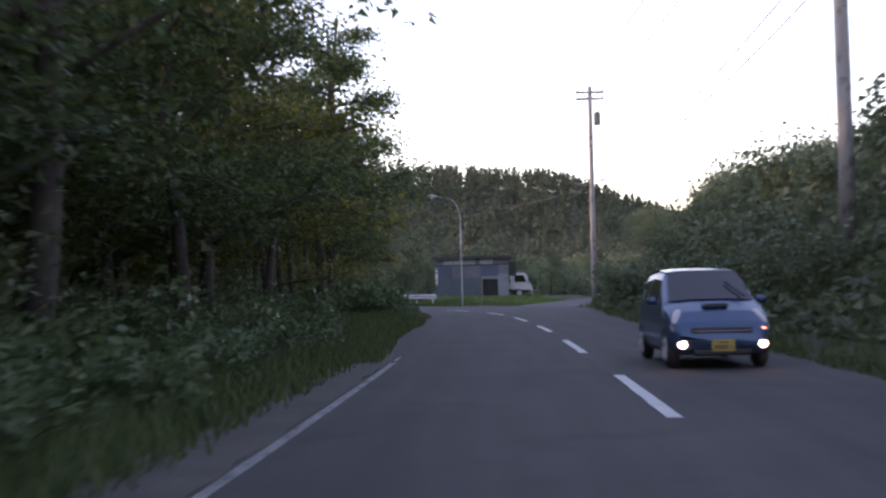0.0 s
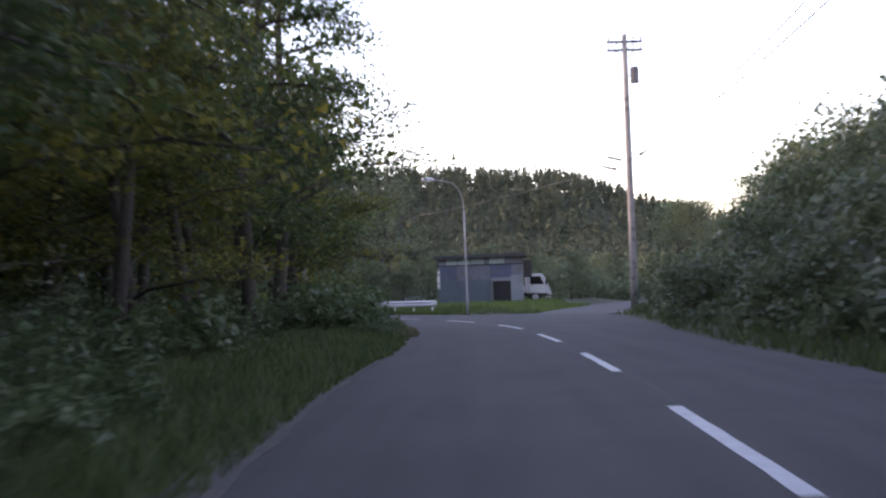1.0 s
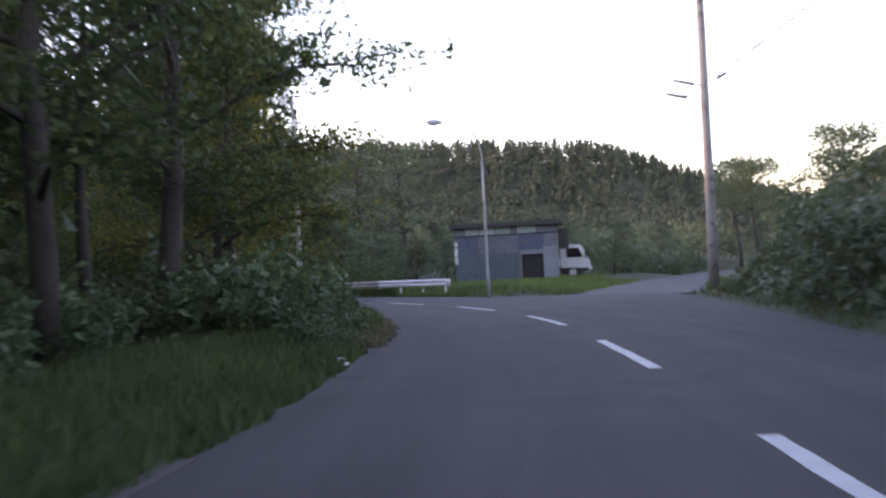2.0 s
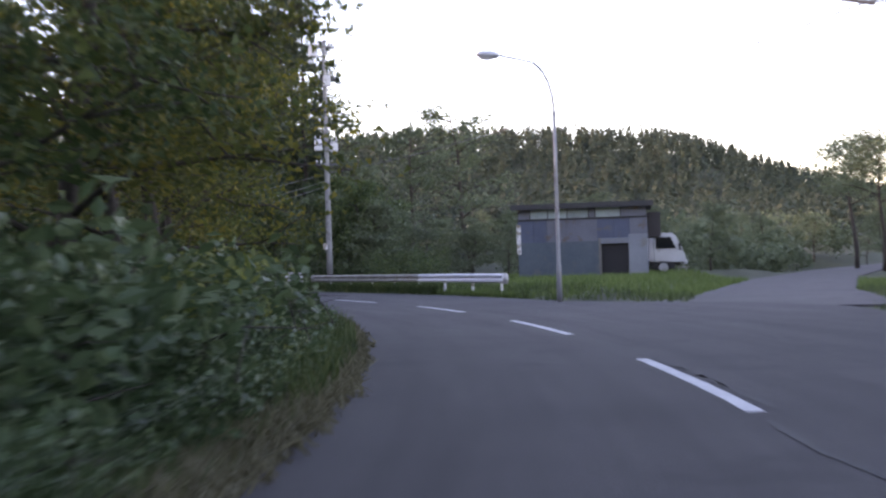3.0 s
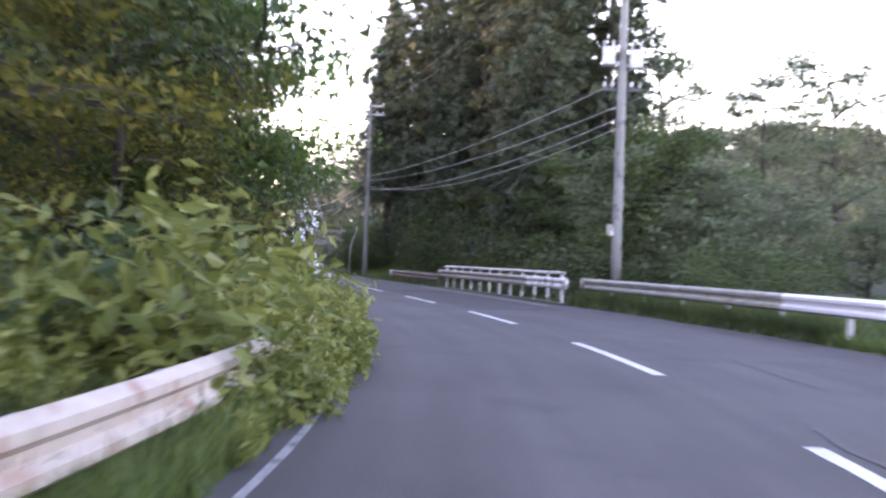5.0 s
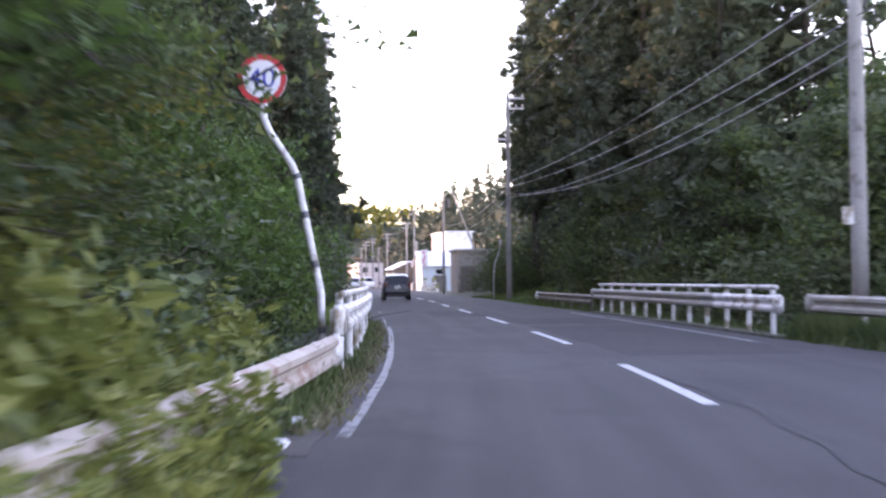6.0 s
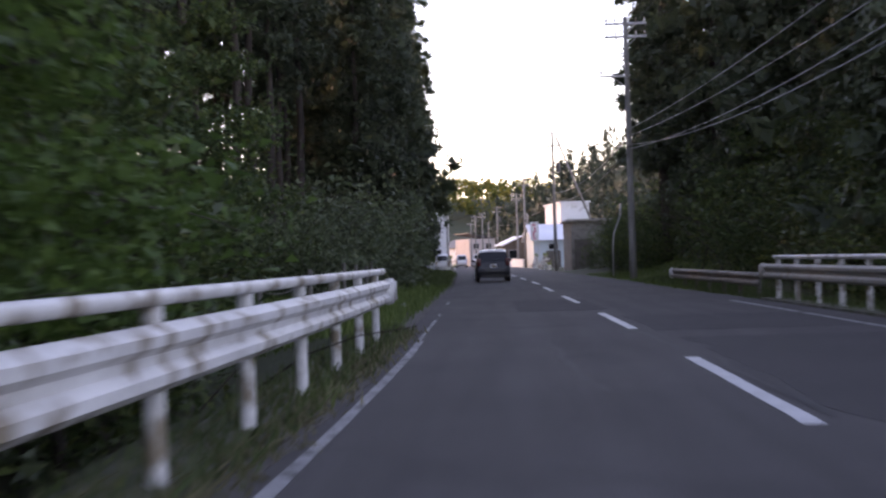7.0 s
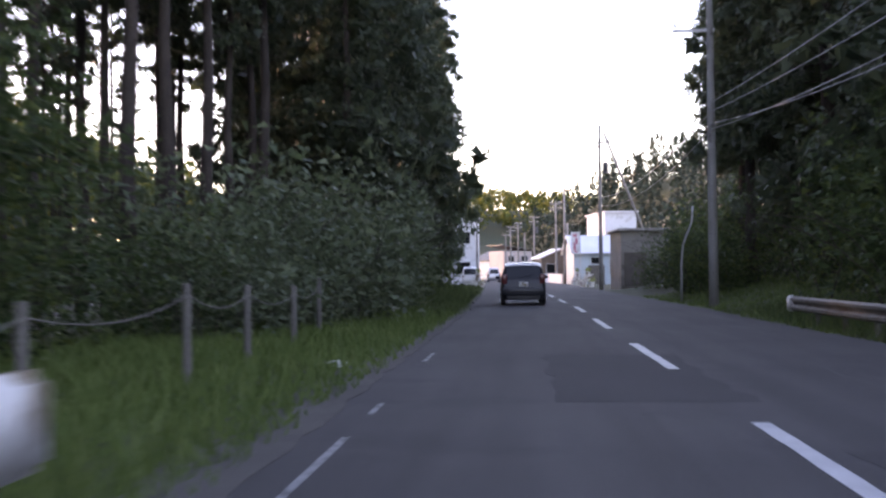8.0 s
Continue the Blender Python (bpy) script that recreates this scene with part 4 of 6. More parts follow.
ls, lo = pr.uniform(50, 340, n), -pr.uniform(38, 130, n)
ep = np.c_[pr.uniform(-6, 62, 330), pr.uniform(99, 172, 330)]
ep = ep[side_gap(ep) > 5.5]
clump_wood("field_edge_brush", "green brush and young trees along the side road", ep, pr.uniform(2.5, 5.5, len(ep)), 150, 0.5, FAR_LEAF, 0.05)
gs, go = pr.uniform(84, 175, 170), -pr.uniform(22, 48, 170)
clump_wood("slope_brush", "dark brush on the slope behind the cedars", on_road(gs, go), pr.uniform(2.0, 3.6, 170), 60, 0.8, LEAF, 0.0)
# far hill, its evening sun put into the leaf colour
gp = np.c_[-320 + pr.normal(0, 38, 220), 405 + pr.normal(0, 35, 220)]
clump_wood("golden_hill_woods", "distant hill woods with yellow evening sun put into the leaf colour", gp, pr.uniform(7, 10, 220), 60, 1.6, LEAF_SUNGOLD, 0.1)
# evening sun put into the leaf colour; dense, to screen the road from the sun
clump_wood("sunlit_hill_woods", "low hill woods with yellow evening light put into the leaf colour", on_road(ls, lo), pr.uniform(11, 15, n), 80, 1.4, LEAF_SUNGOLD, 0.05)

# vines and brush over the bank
n = 90000
vs, vo = pr.uniform(-32, 58, n), 4.3 + 30 * pr.random(n) ** 1.5
p = on_road(vs, vo)
ok = ((side_gap(p) > 4.4) | (p[:, 1] < 50)) & (vo > np.interp(vs, *EDGE_R.T) + 0.4)
p = p[ok]
lump = np.array([noise.noise((x * 0.35, y * 0.35, 3.1)) for x, y in p])
c = np.c_[p, land(p) + 0.1 + np.clip(lump + 0.25, 0, 1) * 1.1 * pr.random(len(p))]
L = pr.uniform(0.14, 0.36, len(p))
vines = part("bank_vines", mesh_of("vines", *leaf_points(c, pr.normal(0, 1, (len(p), 3)) * (1, 1, 0.7), L, L * 0.7)), VINE_LEAF)
tagged(vines, "green vines and brush covering the steep bank", "vines", kind="stuff")
brush = [shrub(131 + k, 2.0, 2.6, 1900, 0.2, VINE_LEAF, "bushy green shrub overgrown with vines on the bank", 0.7, "bank shrubs", leaf_points) for k in range(3)]
bank_spots = [(s + pr.uniform(-1.5, 1.5), o + pr.uniform(-1, 1)) for s in np.arange(-24, 52, 4.2) for o in (6.2, 8.8, 11.8, 15.5, 20) if s < 43 or o > 9]
plant(brush, bank_spots[::5][:12], pr, 0.6, 1.0)
bank_spots += [(42, 10, 1.35), (45, 12.5, 1.4), (48, 13.5, 1.4), (44, 16, 1.5), (40, 13.5, 1.4), (50.5, 16, 1.4), (38, 10.5, 1.3), (47, 18, 1.5)]
thicket("bank_thicket", "vine-covered brush on the steep bank", brush, [q for k, q in enumerate(bank_spots) if k % 5 or k >= 60], pr, 0.7, 1.12)


def grass(name, label, s0, s1, o0, o1, count, low, high, material, edge=0.0, over=False, lean=0.38):
    s = pr.uniform(s0, s1, count)
    o = o0 + (o1 - o0) * pr.random(count) + pr.normal(0, edge, count)
    p = on_road(s, o)
    clear = (o > np.interp(s, *EDGE_R.T) + 0.05) | (o < np.interp(s, *EDGE_L.T) - 0.02)
    clear |= over
    clear &= (side_gap(p) > 2.6) | (o < 0) | (s < 50)
    p, count = p[clear], int(clear.sum())
    h = pr.uniform(low, high, count)
    c = np.c_[p, np.maximum(land(p), 0.0 if over else -1.0) + h * 0.42 / (1 + lean * lean * 1.3) ** 0.5]
    way = np.c_[pr.normal(0, lean, (count, 2)), np.ones(count)]
    ob = part(name, mesh_of(name, *leaf_points(c, way, h, 0.02 + h * 0.055)), material)
    return tagged(ob, label, "grass", kind="stuff")


grass("verge_grass", "green grass along the verge", -14, 42, -4.0, -7.4, 30000, 0.12, 0.45, GRASS, 0.1)
grass("verge_edge_grass", "short grass at the edge of the asphalt", 9, 42, -3.5, -4.4, 8000, 0.1, 0.32, GRASS, 0.06)
grass("verge_weeds", "tall weeds beside the guard rail", 42, 84, -3.7, -4.9, 17000, 0.2, 0.6, GRASS, 0.1)
grass("rail_weeds", "tall weeds hiding the foot of the old rail", 58.5, 78, -3.72, -4.15, 16000, 0.2, 0.46, FRESH_GRASS, 0.06)
grass("dry_verge", "dry straw at the edge of the asphalt", 37, 58, -3.52, -4.15, 11000, 0.1, 0.32, DRY_GRASS, 0.07, True, 1.2)
grass("clearing_grass", "long grass in the clearing under the cedars", 101, 130, -3.85, -9.5, 34000, 0.1, 0.34, FRESH_GRASS, 0.12)
grass("far_verge_grass", "grass verge below the cedars", 126, 180, -3.9, -7.0, 9000, 0.2, 0.5, GRASS, 0.1)
grass("bridge_verge", "weeds between the edge line and the rail", 79, 102, -3.55, -4.35, 4500, 0.06, 0.24, GRASS, 0.08, True)
grass("bridge_straw", "dry straw between the edge line and the rail", 79, 102, -3.45, -4.25, 3800, 0.08, 0.24, DRY_GRASS, 0.08, True, 1.0)
grass("bank_grass", "grass at the foot of the bank", -24, 53, 3.4, 5.6, 14000, 0.15, 0.5, GRASS, 0.1)
grass("island_grass", "bright green grass in front of the shed", 65.5, 92, 5.0, 24, 32000, 0.15, 0.42, FRESH_GRASS, 0.15)
grass("rail_grass", "grass below the guard rail", 67, 130, 4.3, 6.4, 14000, 0.12, 0.42, GRASS, 0.12)
grass("tall_rail_grass", "tall grass hiding the foot of the rail", 77, 92, 4.55, 5.0, 14000, 0.36, 0.72, GRASS, 0.05)
grass("rail_front_grass", "short bright grass in front of the fresh rail", 70, 77.5, 4.62, 4.98, 5000, 0.14, 0.42, FRESH_GRASS, 0.05)
grass("corner_grass", "rough grass on the corner beside the utility pole", 46, 66, 4.5, 16, 12000, 0.15, 0.45, GRASS, 0.1)
grass("knoll_grass", "mown grass bank beside the utility pole", 119, 150, 4.15, 9, 16000, 0.08, 0.24, FRESH_GRASS, 0.12)

# ---- guard rails ----
BEAM = [(0.0, 0.0), (0.018, -0.012), (0.075, -0.05), (0.075, -0.105), (0.022, -0.15), (0.022, -0.2), (0.075, -0.245), (0.075, -0.3), (0.018, -0.338), (0.0, -0.35)]


def beam_mesh(s0, s1, o, top, face, base):
    """A corrugated beam that follows the road; face: +1 where it looks to the right."""
    s = np.linspace(s0, s1, max(2, int((s1 - s0) / 0.9) + 1))
    rings = [np.c_[on_road(s, o(s) + face * d), base + top + np.full(len(s), dz)] for d, dz in BEAM] + [np.c_[on_road(s, o(s) + face * (d - 0.008)), base + top + np.full(len(s), dz)] for d, dz in BEAM[::-1]]
    v, n, k = np.concatenate(rings), len(s), len(rings)
    f = []
    for j in range(k):
        a, b = j * n, ((j + 1) % k) * n
        f.append(np.stack([np.arange(n - 1) + a, np.arange(n - 1) + b, np.arange(1, n) + b, np.arange(1, n) + a], -1))
    return mesh_of("beam", v, np.concatenate(f))


def sleeve(s, o, top, face, way, base, long=0.34):
    """The rounded end piece of a beam."""
    bm = bmesh.new()
    x, y = on_road(s, o)
    m = pose(x, y, base + top - 0.175, 0, 0, heading(s))
    made = bmesh.ops.create_cube(bm, size=1, matrix=m @ Matrix.Translation((face * 0.03, way * (0.29 - long / 2), 0)) @ Matrix.Diagonal((0.15, long, 0.38, 1)))
    bmesh.ops.bevel(bm, geom=list({e for v in made["verts"] for e in v.link_edges}), offset=0.045, segments=3, affect="EDGES")
    return bm


def guard_rail(label, s0, s1, o, top, face, beam_mat, post_mat, gap=2.0, upper=None, base=0.0, ends=(True, True), post_r=0.057, fresh=None, end_long=0.34, first=0.45, pipe_from=0.1):
    across = lambda q: np.interp(q, (s0, s1), o) if hasattr(o, "__len__") else o + 0.0 * q
    rail = thing("guard_rail", Matrix(), label, "guard rail", "guard rails")
    cuts = list(np.arange(s0, s1 - 1.0, 4.0)) + [s1]
    for a, b in zip(cuts, cuts[1:]):
        mat = fresh[1] if fresh and fresh[0][0] <= (a + b) / 2 <= fresh[0][1] else beam_mat
        part("beam", beam_mesh(a, b + 0.1, across, top, face, base), mat, rail)
    for s in np.arange(s0 + first, s1, gap):
        x, y = on_road(s, across(s) - face * 0.075)
        z = ground_at(x, y)
        tip = base + (top - 0.04 if upper is None else upper)
        bm = rod(bmesh.new(), (x, y, min(z, base) - 0.2), (x, y, tip), post_r, n=12)
        rod(bm, (x, y, tip), (x, y, tip + 0.012), post_r * 0.96, post_r * 0.7, 12)
        xx, yy = on_road(s, across(s))
        rod(bm, (x, y, base + top - 0.175), (xx + (xx - x) * 0.25, yy + (yy - y) * 0.25, base + top - 0.175), 0.035, n=6)
        part("post", bm, post_mat, rail, smooth=False)
    if upper:
        s = np.arange(s0 + pipe_from, s1 + 0.01, 1.0)
        pts = [(*on_road(q, across(q) - face * 0.03), base + upper) for q in s]
        bm = bmesh.new()
        tube(bm, pts, 0.045, 10)
        part("upper_pipe", bm, post_mat, rail, smooth=True)
    for on, s, way in ((ends[0], s0, -1), (ends[1], s1, 1)):
        if on:
            part("end_piece", sleeve(s, across(s), top, face, way, base, end_long), RAIL_WHITE if fresh is None or way < 0 else beam_mat, rail, smooth=True)
    return rail


guard_rail("long guard rail with fresh white and old grey beams, grass below", 70.9, 91.6, 4.85, 0.86, -1, RAIL_GREY, RAIL_WHITE, 2.6, fresh=((70, 78.5), RAIL_CLEAN))
guard_rail("grey bridge guard rail with an upper pipe", 92.4, 110.2, 4.4, 0.84, -1, RAIL_GREY, RAIL_WHITE, 1.5, upper=1.0, fresh=((92, 97), RAIL_WHITE))
guard_rail("low dull guard rail, grass growing round it", 110.9, 123.2, 4.45, 0.62, -1, RAIL_OLD, RAIL_OLD, 2.0, ends=(False, True))
guard_rail("rust-streaked white guard rail half buried in weeds", 57.9, 83.2, (-4.3, -3.78), 0.58, 1, RAIL_RUST, RAIL_WHITE, 2.0, ends=(False, True))
guard_rail("stained white bridge guard rail with an upper pipe", 83.6, 100.5, -3.78, 0.9, 1, RAIL_WHITE, RAIL_WHITE, 2.0, upper=1.03, end_long=0.95, first=1.45, pipe_from=1.3)
x, y = on_road(57.6, -4.3)
end_post = thing("rail_end_post", pose(x, y, ground_at(x, y)), "white rail end post with a red band", "post")
part("post", rod(bmesh.new(), (0, 0, -0.1), (0, 0, 0.5), 0.07, n=14), RAIL_WHITE, end_post, smooth=True)
part("red_band", rod(bmesh.new(), (0, 0, 0.5), (0, 0, 0.58), 0.073, n=14), RED_PAINT, end_post, "red reflective band")
part("cap", rod(bmesh.new(), (0, 0, 0.58), (0, 0, 0.595), 0.07, 0.055, 14), RAIL_WHITE, end_post)
kerb_v, kerb_f = strip(84, 101, -4.3, -3.8, 0.05, 1.0)
kerb = part("kerb", mesh_of("kerb", *slab(kerb_v, kerb_f, 0.2)), MOSSY)
tagged(kerb, "mossy concrete kerb of the small bridge", "kerb", kind="structure")
kerb_v, kerb_f = strip(92, 110, 4.2, 4.7, 0.05, 1.0)
kerb = part("kerb", mesh_of("kerb", *slab(kerb_v, kerb_f, 0.2)), MOSSY)
tagged(kerb, "mossy concrete kerb of the small bridge", "kerb", kind="structure")

# ---- poles and cables ----
def insulator(bm, x, y, z):
    rod(bm, (x, y, z), (x, y, z + 0.06), 0.015, n=6)
    rod(bm, (x, y, z + 0.06), (x, y, z + 0.2), 0.05, 0.035, 8)


def utility_pole(x, y, h, label, arm_turn=0.0, arms=(0.3,), arm=0.9, lean=0.0, tanks=(), boxes=(), brackets=(), plate=None, r=0.17, material=None, arm_mat=None, side_arms=()):
    z = ground_at(x, y)
    pole = thing("utility_pole", pose(x, y, z - 0.1, 0, lean, arm_turn), label, "utility pole", "utility poles")
    bm = bmesh.new()
    tube(bm, [(0, 0, h * k / 6) for k in range(7)], [r * (1 - 0.42 * k / 6) for k in range(7)], 14)
    part("shaft", bm, material or POLE_CONCRETE, pole, smooth=True)
    for down in arms:
        bm = bmesh.new()
        box(bm, -arm, arm, -0.05, 0.05, h - down - 0.05, h - down + 0.05, 0.006)
        rod(bm, (-arm * 0.55, 0, h - down), (0, 0, h - down - 0.5), 0.018, n=6)
        rod(bm, (arm * 0.55, 0, h - down), (0, 0, h - down - 0.5), 0.018, n=6)
        part("crossarm", bm, arm_mat or DARK_STEEL, pole)
        for k in (-0.92, -0.5, 0.5, 0.92):
            bm = bmesh.new()
            insulator(bm, arm * k, 0, h - down + 0.05)
            part("insulator", bm, RAIL_WHITE, pole)
    for xa, xb, za in side_arms:
        bm = box(bmesh.new(), xa, xb, -0.05, 0.05, za - 0.045, za + 0.045, 0.006)
        rod(bm, (xa * 0.6, 0, za), (0, 0, za - 0.55), 0.018, n=6)
        part("crossarm", bm, arm_mat or DARK_STEEL, pole)
        bm = bmesh.new()
        insulator(bm, xa * 0.93, 0, za + 0.045)
        part("insulator", bm, RAIL_WHITE, pole)
    for tx, tz in tanks:
        bm = bmesh.new()
        rod(bm, (tx, 0, tz - 0.36), (tx, 0, tz + 0.36), 0.2, n=16)
        rod(bm, (tx, 0, tz + 0.36), (tx, 0, tz + 0.42), 0.21, 0.12, 16)
        for k in (-0.1, 0.1):
            rod(bm, (tx + k, 0, tz + 0.42), (tx + k, 0, tz + 0.6), 0.03, n=6)
        rod(bm, (0, 0, tz), (tx, 0, tz), 0.03, n=6)
        part("transformer", bm, DARK_STEEL, pole, smooth=False)
    for bx, bz in boxes:
        bm = box(bmesh.new(), bx - 0.2, bx + 0.2, -0.2, 0.2, bz - 0.3, bz + 0.3, 0.04)
        rod(bm, (0, 0, bz - 0.2), (bx, 0, bz - 0.2), 0.035, n=6)
        for k in (-0.14, 0.14):
            rod(bm, (bx + k, 0, bz + 0.34), (bx + k, 0, bz + 0.52), 0.035, n=6)
        part("transformer", bm, STEEL, pole, "light grey transformer box")
    for dx, dy, dz in brackets:
        bm = rod(bmesh.new(), (0, 0, dz - 0.12), (dx, dy, dz), 0.02, n=6)
        way = Vector((dx, dy, 0)).normalized()
        rod(bm, (dx - way.x * 0.32, dy - 0.2, dz - 0.12), (dx + way.x * 0.32, dy + 0.2, dz + 0.1), 0.06, 0.045, 8)
        part("cable_bracket", bm, DARK_STEEL, pole)
    if plate:
        part("plate", box(bmesh.new(), -r - 0.16, -r + 0.06, -0.15, -0.13, plate, plate + 0.35, 0.004), RAIL_WHITE, pole, "small pale number plate")
    return pole


utility_pole(8.72, 58.2, 13.4, "tall concrete utility pole with crossarms and transformer", 4, (0.35, 0.75), 0.85, lean=0.2, tanks=((0.42, 11.4),), brackets=((-0.75, -0.2, 7.4), (-0.95, 0.2, 7.0), (0.9, 1.2, 7.8)), r=0.19)
utility_pole(11.5, 16.0, 14.0, "tall concrete utility pole on the vine-covered bank", 0, (0.4,), 0.9, brackets=((-0.4, 0, 9.5), (-0.35, 0.1, 8.6)), r=0.19)
utility_pole(-13.6, 90.4, 13.5, "concrete utility pole with grey transformer boxes behind the rail", 20, (0.35, 2.1, 6.75), 0.6, boxes=((-0.45, 7.8), (0.42, 7.7), (-0.62, 12.9), (0.12, 11.3)), plate=2.1, r=0.17)
utility_pole(-41.7, 122.4, 12.2, "concrete utility pole on the grass bank", 38, (0.3, 0.9), 0.95, r=0.17, arm_mat=STEEL, side_arms=((-1.25, 0.15, 9.5),))
utility_pole(-67.9, 152.9, 11.6, "concrete utility pole beside the village road", 40, (1.2,), 0.7, tanks=((0.4, 8.6),), r=0.16)
prop = thing("strut_pole", pose(-66.2, 155.0, 0), "leaning strut pole propping the utility pole", "pole")
part("shaft", rod(bmesh.new(), (1.6, 1.3, -0.3), (-1.5, -1.9, 11.0), 0.11, 0.08, 12), POLE_CONCRETE, prop, smooth=True)
for s, o, h in ((210, 4.6, 10.4), (222, 4.9, 9.3), (244, 4.7, 8.8), (258, 4.8, 8.6), (263, 4.6, 8.3), (268, 4.8, 7.3), (205, -4.35, 6.7)):
    x, y = on_road(s, o)
    utility_pole(x, y, h, "concrete utility pole along the village street", heading(s), (0.3, 0.9) if h > 8 else (0.3,), 0.6, tanks=((0.36, 6.9),) if s == 244 else (), r=0.15)
for s, o, h in ((212, 5.1, 6.4), (251, 4.5, 6.8)):
    x, y = on_road(s, o)
    utility_pole(x, y, h, "short bare pole along the village street", heading(s), (), r=0.16)
x, y = on_road(139, 4.4)
marker = thing("bent_marker_pole", pose(x - 1.2, y + 1.6, ground_at(x, y)), "thin bent grey pole leaning beside the bank", "pole")
bm = bmesh.new()
tube(bm, [(0, 0, -0.1), (0.02, 0, 1.6), (0.1, 0, 2.3), (0.45, 0.1, 3.2), (0.5, 0.1, 3.8)], 0.045, 8)
part("shaft", bm, STEEL, marker, smooth=True)


def cable(label, a, b, sag, r=0.012, n=14, sheath=CABLE):
    """A hanging cable between two places."""
    a, b = Vector(a), Vector(b)
    bm = bmesh.new()
    tube(bm, [a.lerp(b, k / n) - Vector((0, 0, 4 * sag * (k / n) * (1 - k / n))) for k in range(n + 1)], r, 5)
    ob = part("cable", bm, sheath, smooth=True)
    return tagged(ob, label, "cable", "overhead cables")


LBL = "thin black overhead cable strung between poles"
BUNDLE = "pale bundled telephone cable sagging between poles"
for k in (-0.75, 0.75):
    cable(LBL, (8.65 + k, 58.3, 13.0), (11.5 + k, 16.0, 14.1), 0.7)
    cable(LBL, (11.5 + k, 16.0, 14.1), (12.5 + k, -30.0, 14.5), 0.8)
    cable(LBL, (8.65 + k, 58.3, 13.0), (-13.6 + k * 0.5, 90.4, 13.2), 0.6)
cable(LBL, (9.5, 59.4, 7.8), (11.6, 16.0, 9.4), 0.6, 0.014)
cable(LBL, (8.65, 58.3, 7.3), (11.6, 16.0, 8.6), 0.7, 0.014)
cable(LBL, (8.65, 58.3, 7.2), (-13.6, 90.4, 6.4), 0.5, 0.014)
cable(LBL, (11.6, 16.0, 9.4), (12.6, -30.0, 9.6), 0.7, 0.014)
for z0, z1, sag in ((13.2, 11.9, 0.6), (12.6, 11.3, 0.6), (7.2, 6.9, 0.45), (6.4, 6.6, 0.5), (6.0, 6.0, 0.7), (5.7, 6.2, 0.9)):
    cable(LBL if z0 > 8 else BUNDLE, (-13.6, 90.4, z0), (-41.7, 122.4, z1), sag, 0.012 if z0 > 8 else 0.015, 14, CABLE if z0 > 8 else PALE_CABLE)
for z0, z1, sag in ((11.9, 10.3, 0.6), (6.6, 6.4, 0.7), (6.0, 5.8, 0.8)):
    cable(LBL if z0 > 8 else BUNDLE, (-41.7, 122.4, z0), (-67.9, 152.9, z1), sag, 0.012 if z0 > 8 else 0.015, 14, CABLE if z0 > 8 else PALE_CABLE)
prev = (-67.9, 152.9)
for s, o, top in ((210, 4.6, 10.1), (244, 4.7, 8.5), (268, 4.8, 7.0)):
    x, y = on_road(s, o)
    for z in (top, 6.0):
        cable(LBL, (*prev, 10.2 if z > 6 and s == 210 else z), (x, y, z), 0.6, 0.016)
    prev = (x, y)

# ---- street lamp ----
lamp = thing("street_lamp", pose(0.29, 66.0, ground_at(0.29, 66.0)), "tall grey steel street lamp with a curved arm", "street lamp")
bm = bmesh.new()
tube(bm, [(0, 0, -0.2), (0, 0, 1.2), (0, 0, 1.25), (0, 0, 4.0), (0, 0, 5.9)], [0.085, 0.08, 0.062, 0.055, 0.048], 14)
part("column", bm, LAMP_GREY, lamp, smooth=True)
bm = bmesh.new()
arc = [(0, 0, 5.85)] + [(-0.84 * 0.9 * (1 - math.cos(a)), -0.55 * 0.9 * (1 - math.cos(a)), 5.9 + 1.55 * math.sin(a)) for a in np.linspace(0.1, 1.45, 9)]
arc += [(-1.35, -0.88, 7.55), (-1.6, -1.04, 7.6)]
tube(bm, arc, [0.048] + [0.034] * 8 + [0.026] * 3, 12)
part("arm", bm, LAMP_GREY, lamp, smooth=True)
bm = bmesh.new()
bmesh.ops.create_uvsphere(bm, u_segments=16, v_segments=10, radius=1, matrix=pose(-1.85, -1.2, 7.58, 0, 0, 33) @ Matrix.Diagonal((0.4, 0.17, 0.12, 1)))
head = part("head", bm, STEEL, lamp, smooth=True)
bm = bmesh.new()
bmesh.ops.create_uvsphere(bm, u_segments=14, v_segments=8, radius=1, matrix=pose(-1.9, -1.24, 7.53, 0, 0, 33) @ Matrix.Diagonal((0.27, 0.13, 0.11, 1)))
part("glass", bm, plain("lamp_glass", (0.6, 0.6, 0.58), 0.2), head, "unlit pale lamp glass", smooth=True)
part("band", rod(bmesh.new(), (0, 0, 3.9), (0, 0, 4.02), 0.075, n=14), LAMP_GREY, lamp)

# ---- speed sign ----
x, y = on_road(84.0, -3.97)
sign = thing("speed_sign", pose(x, y, ground_at(x, y), 0, 0, heading(77)), "round white speed limit sign on a bent white post", "road sign")
bm = bmesh.new()
tube(bm, [(0.0, 0, -0.6), (-0.02, 0, 1.1), (-0.3, 0, 2.5), (-0.36, 0, 2.66), (-0.64, 0, 3.08), (-0.71, 0, 3.25), (-0.72, 0, 3.85)], 0.045, 12)
part("post", bm, RAIL_WHITE, sign, smooth=True)
disc = lambda r, y0, y1: rod(bmesh.new(), (-0.72, y0, 3.72), (-0.72, y1, 3.72), r, n=40)
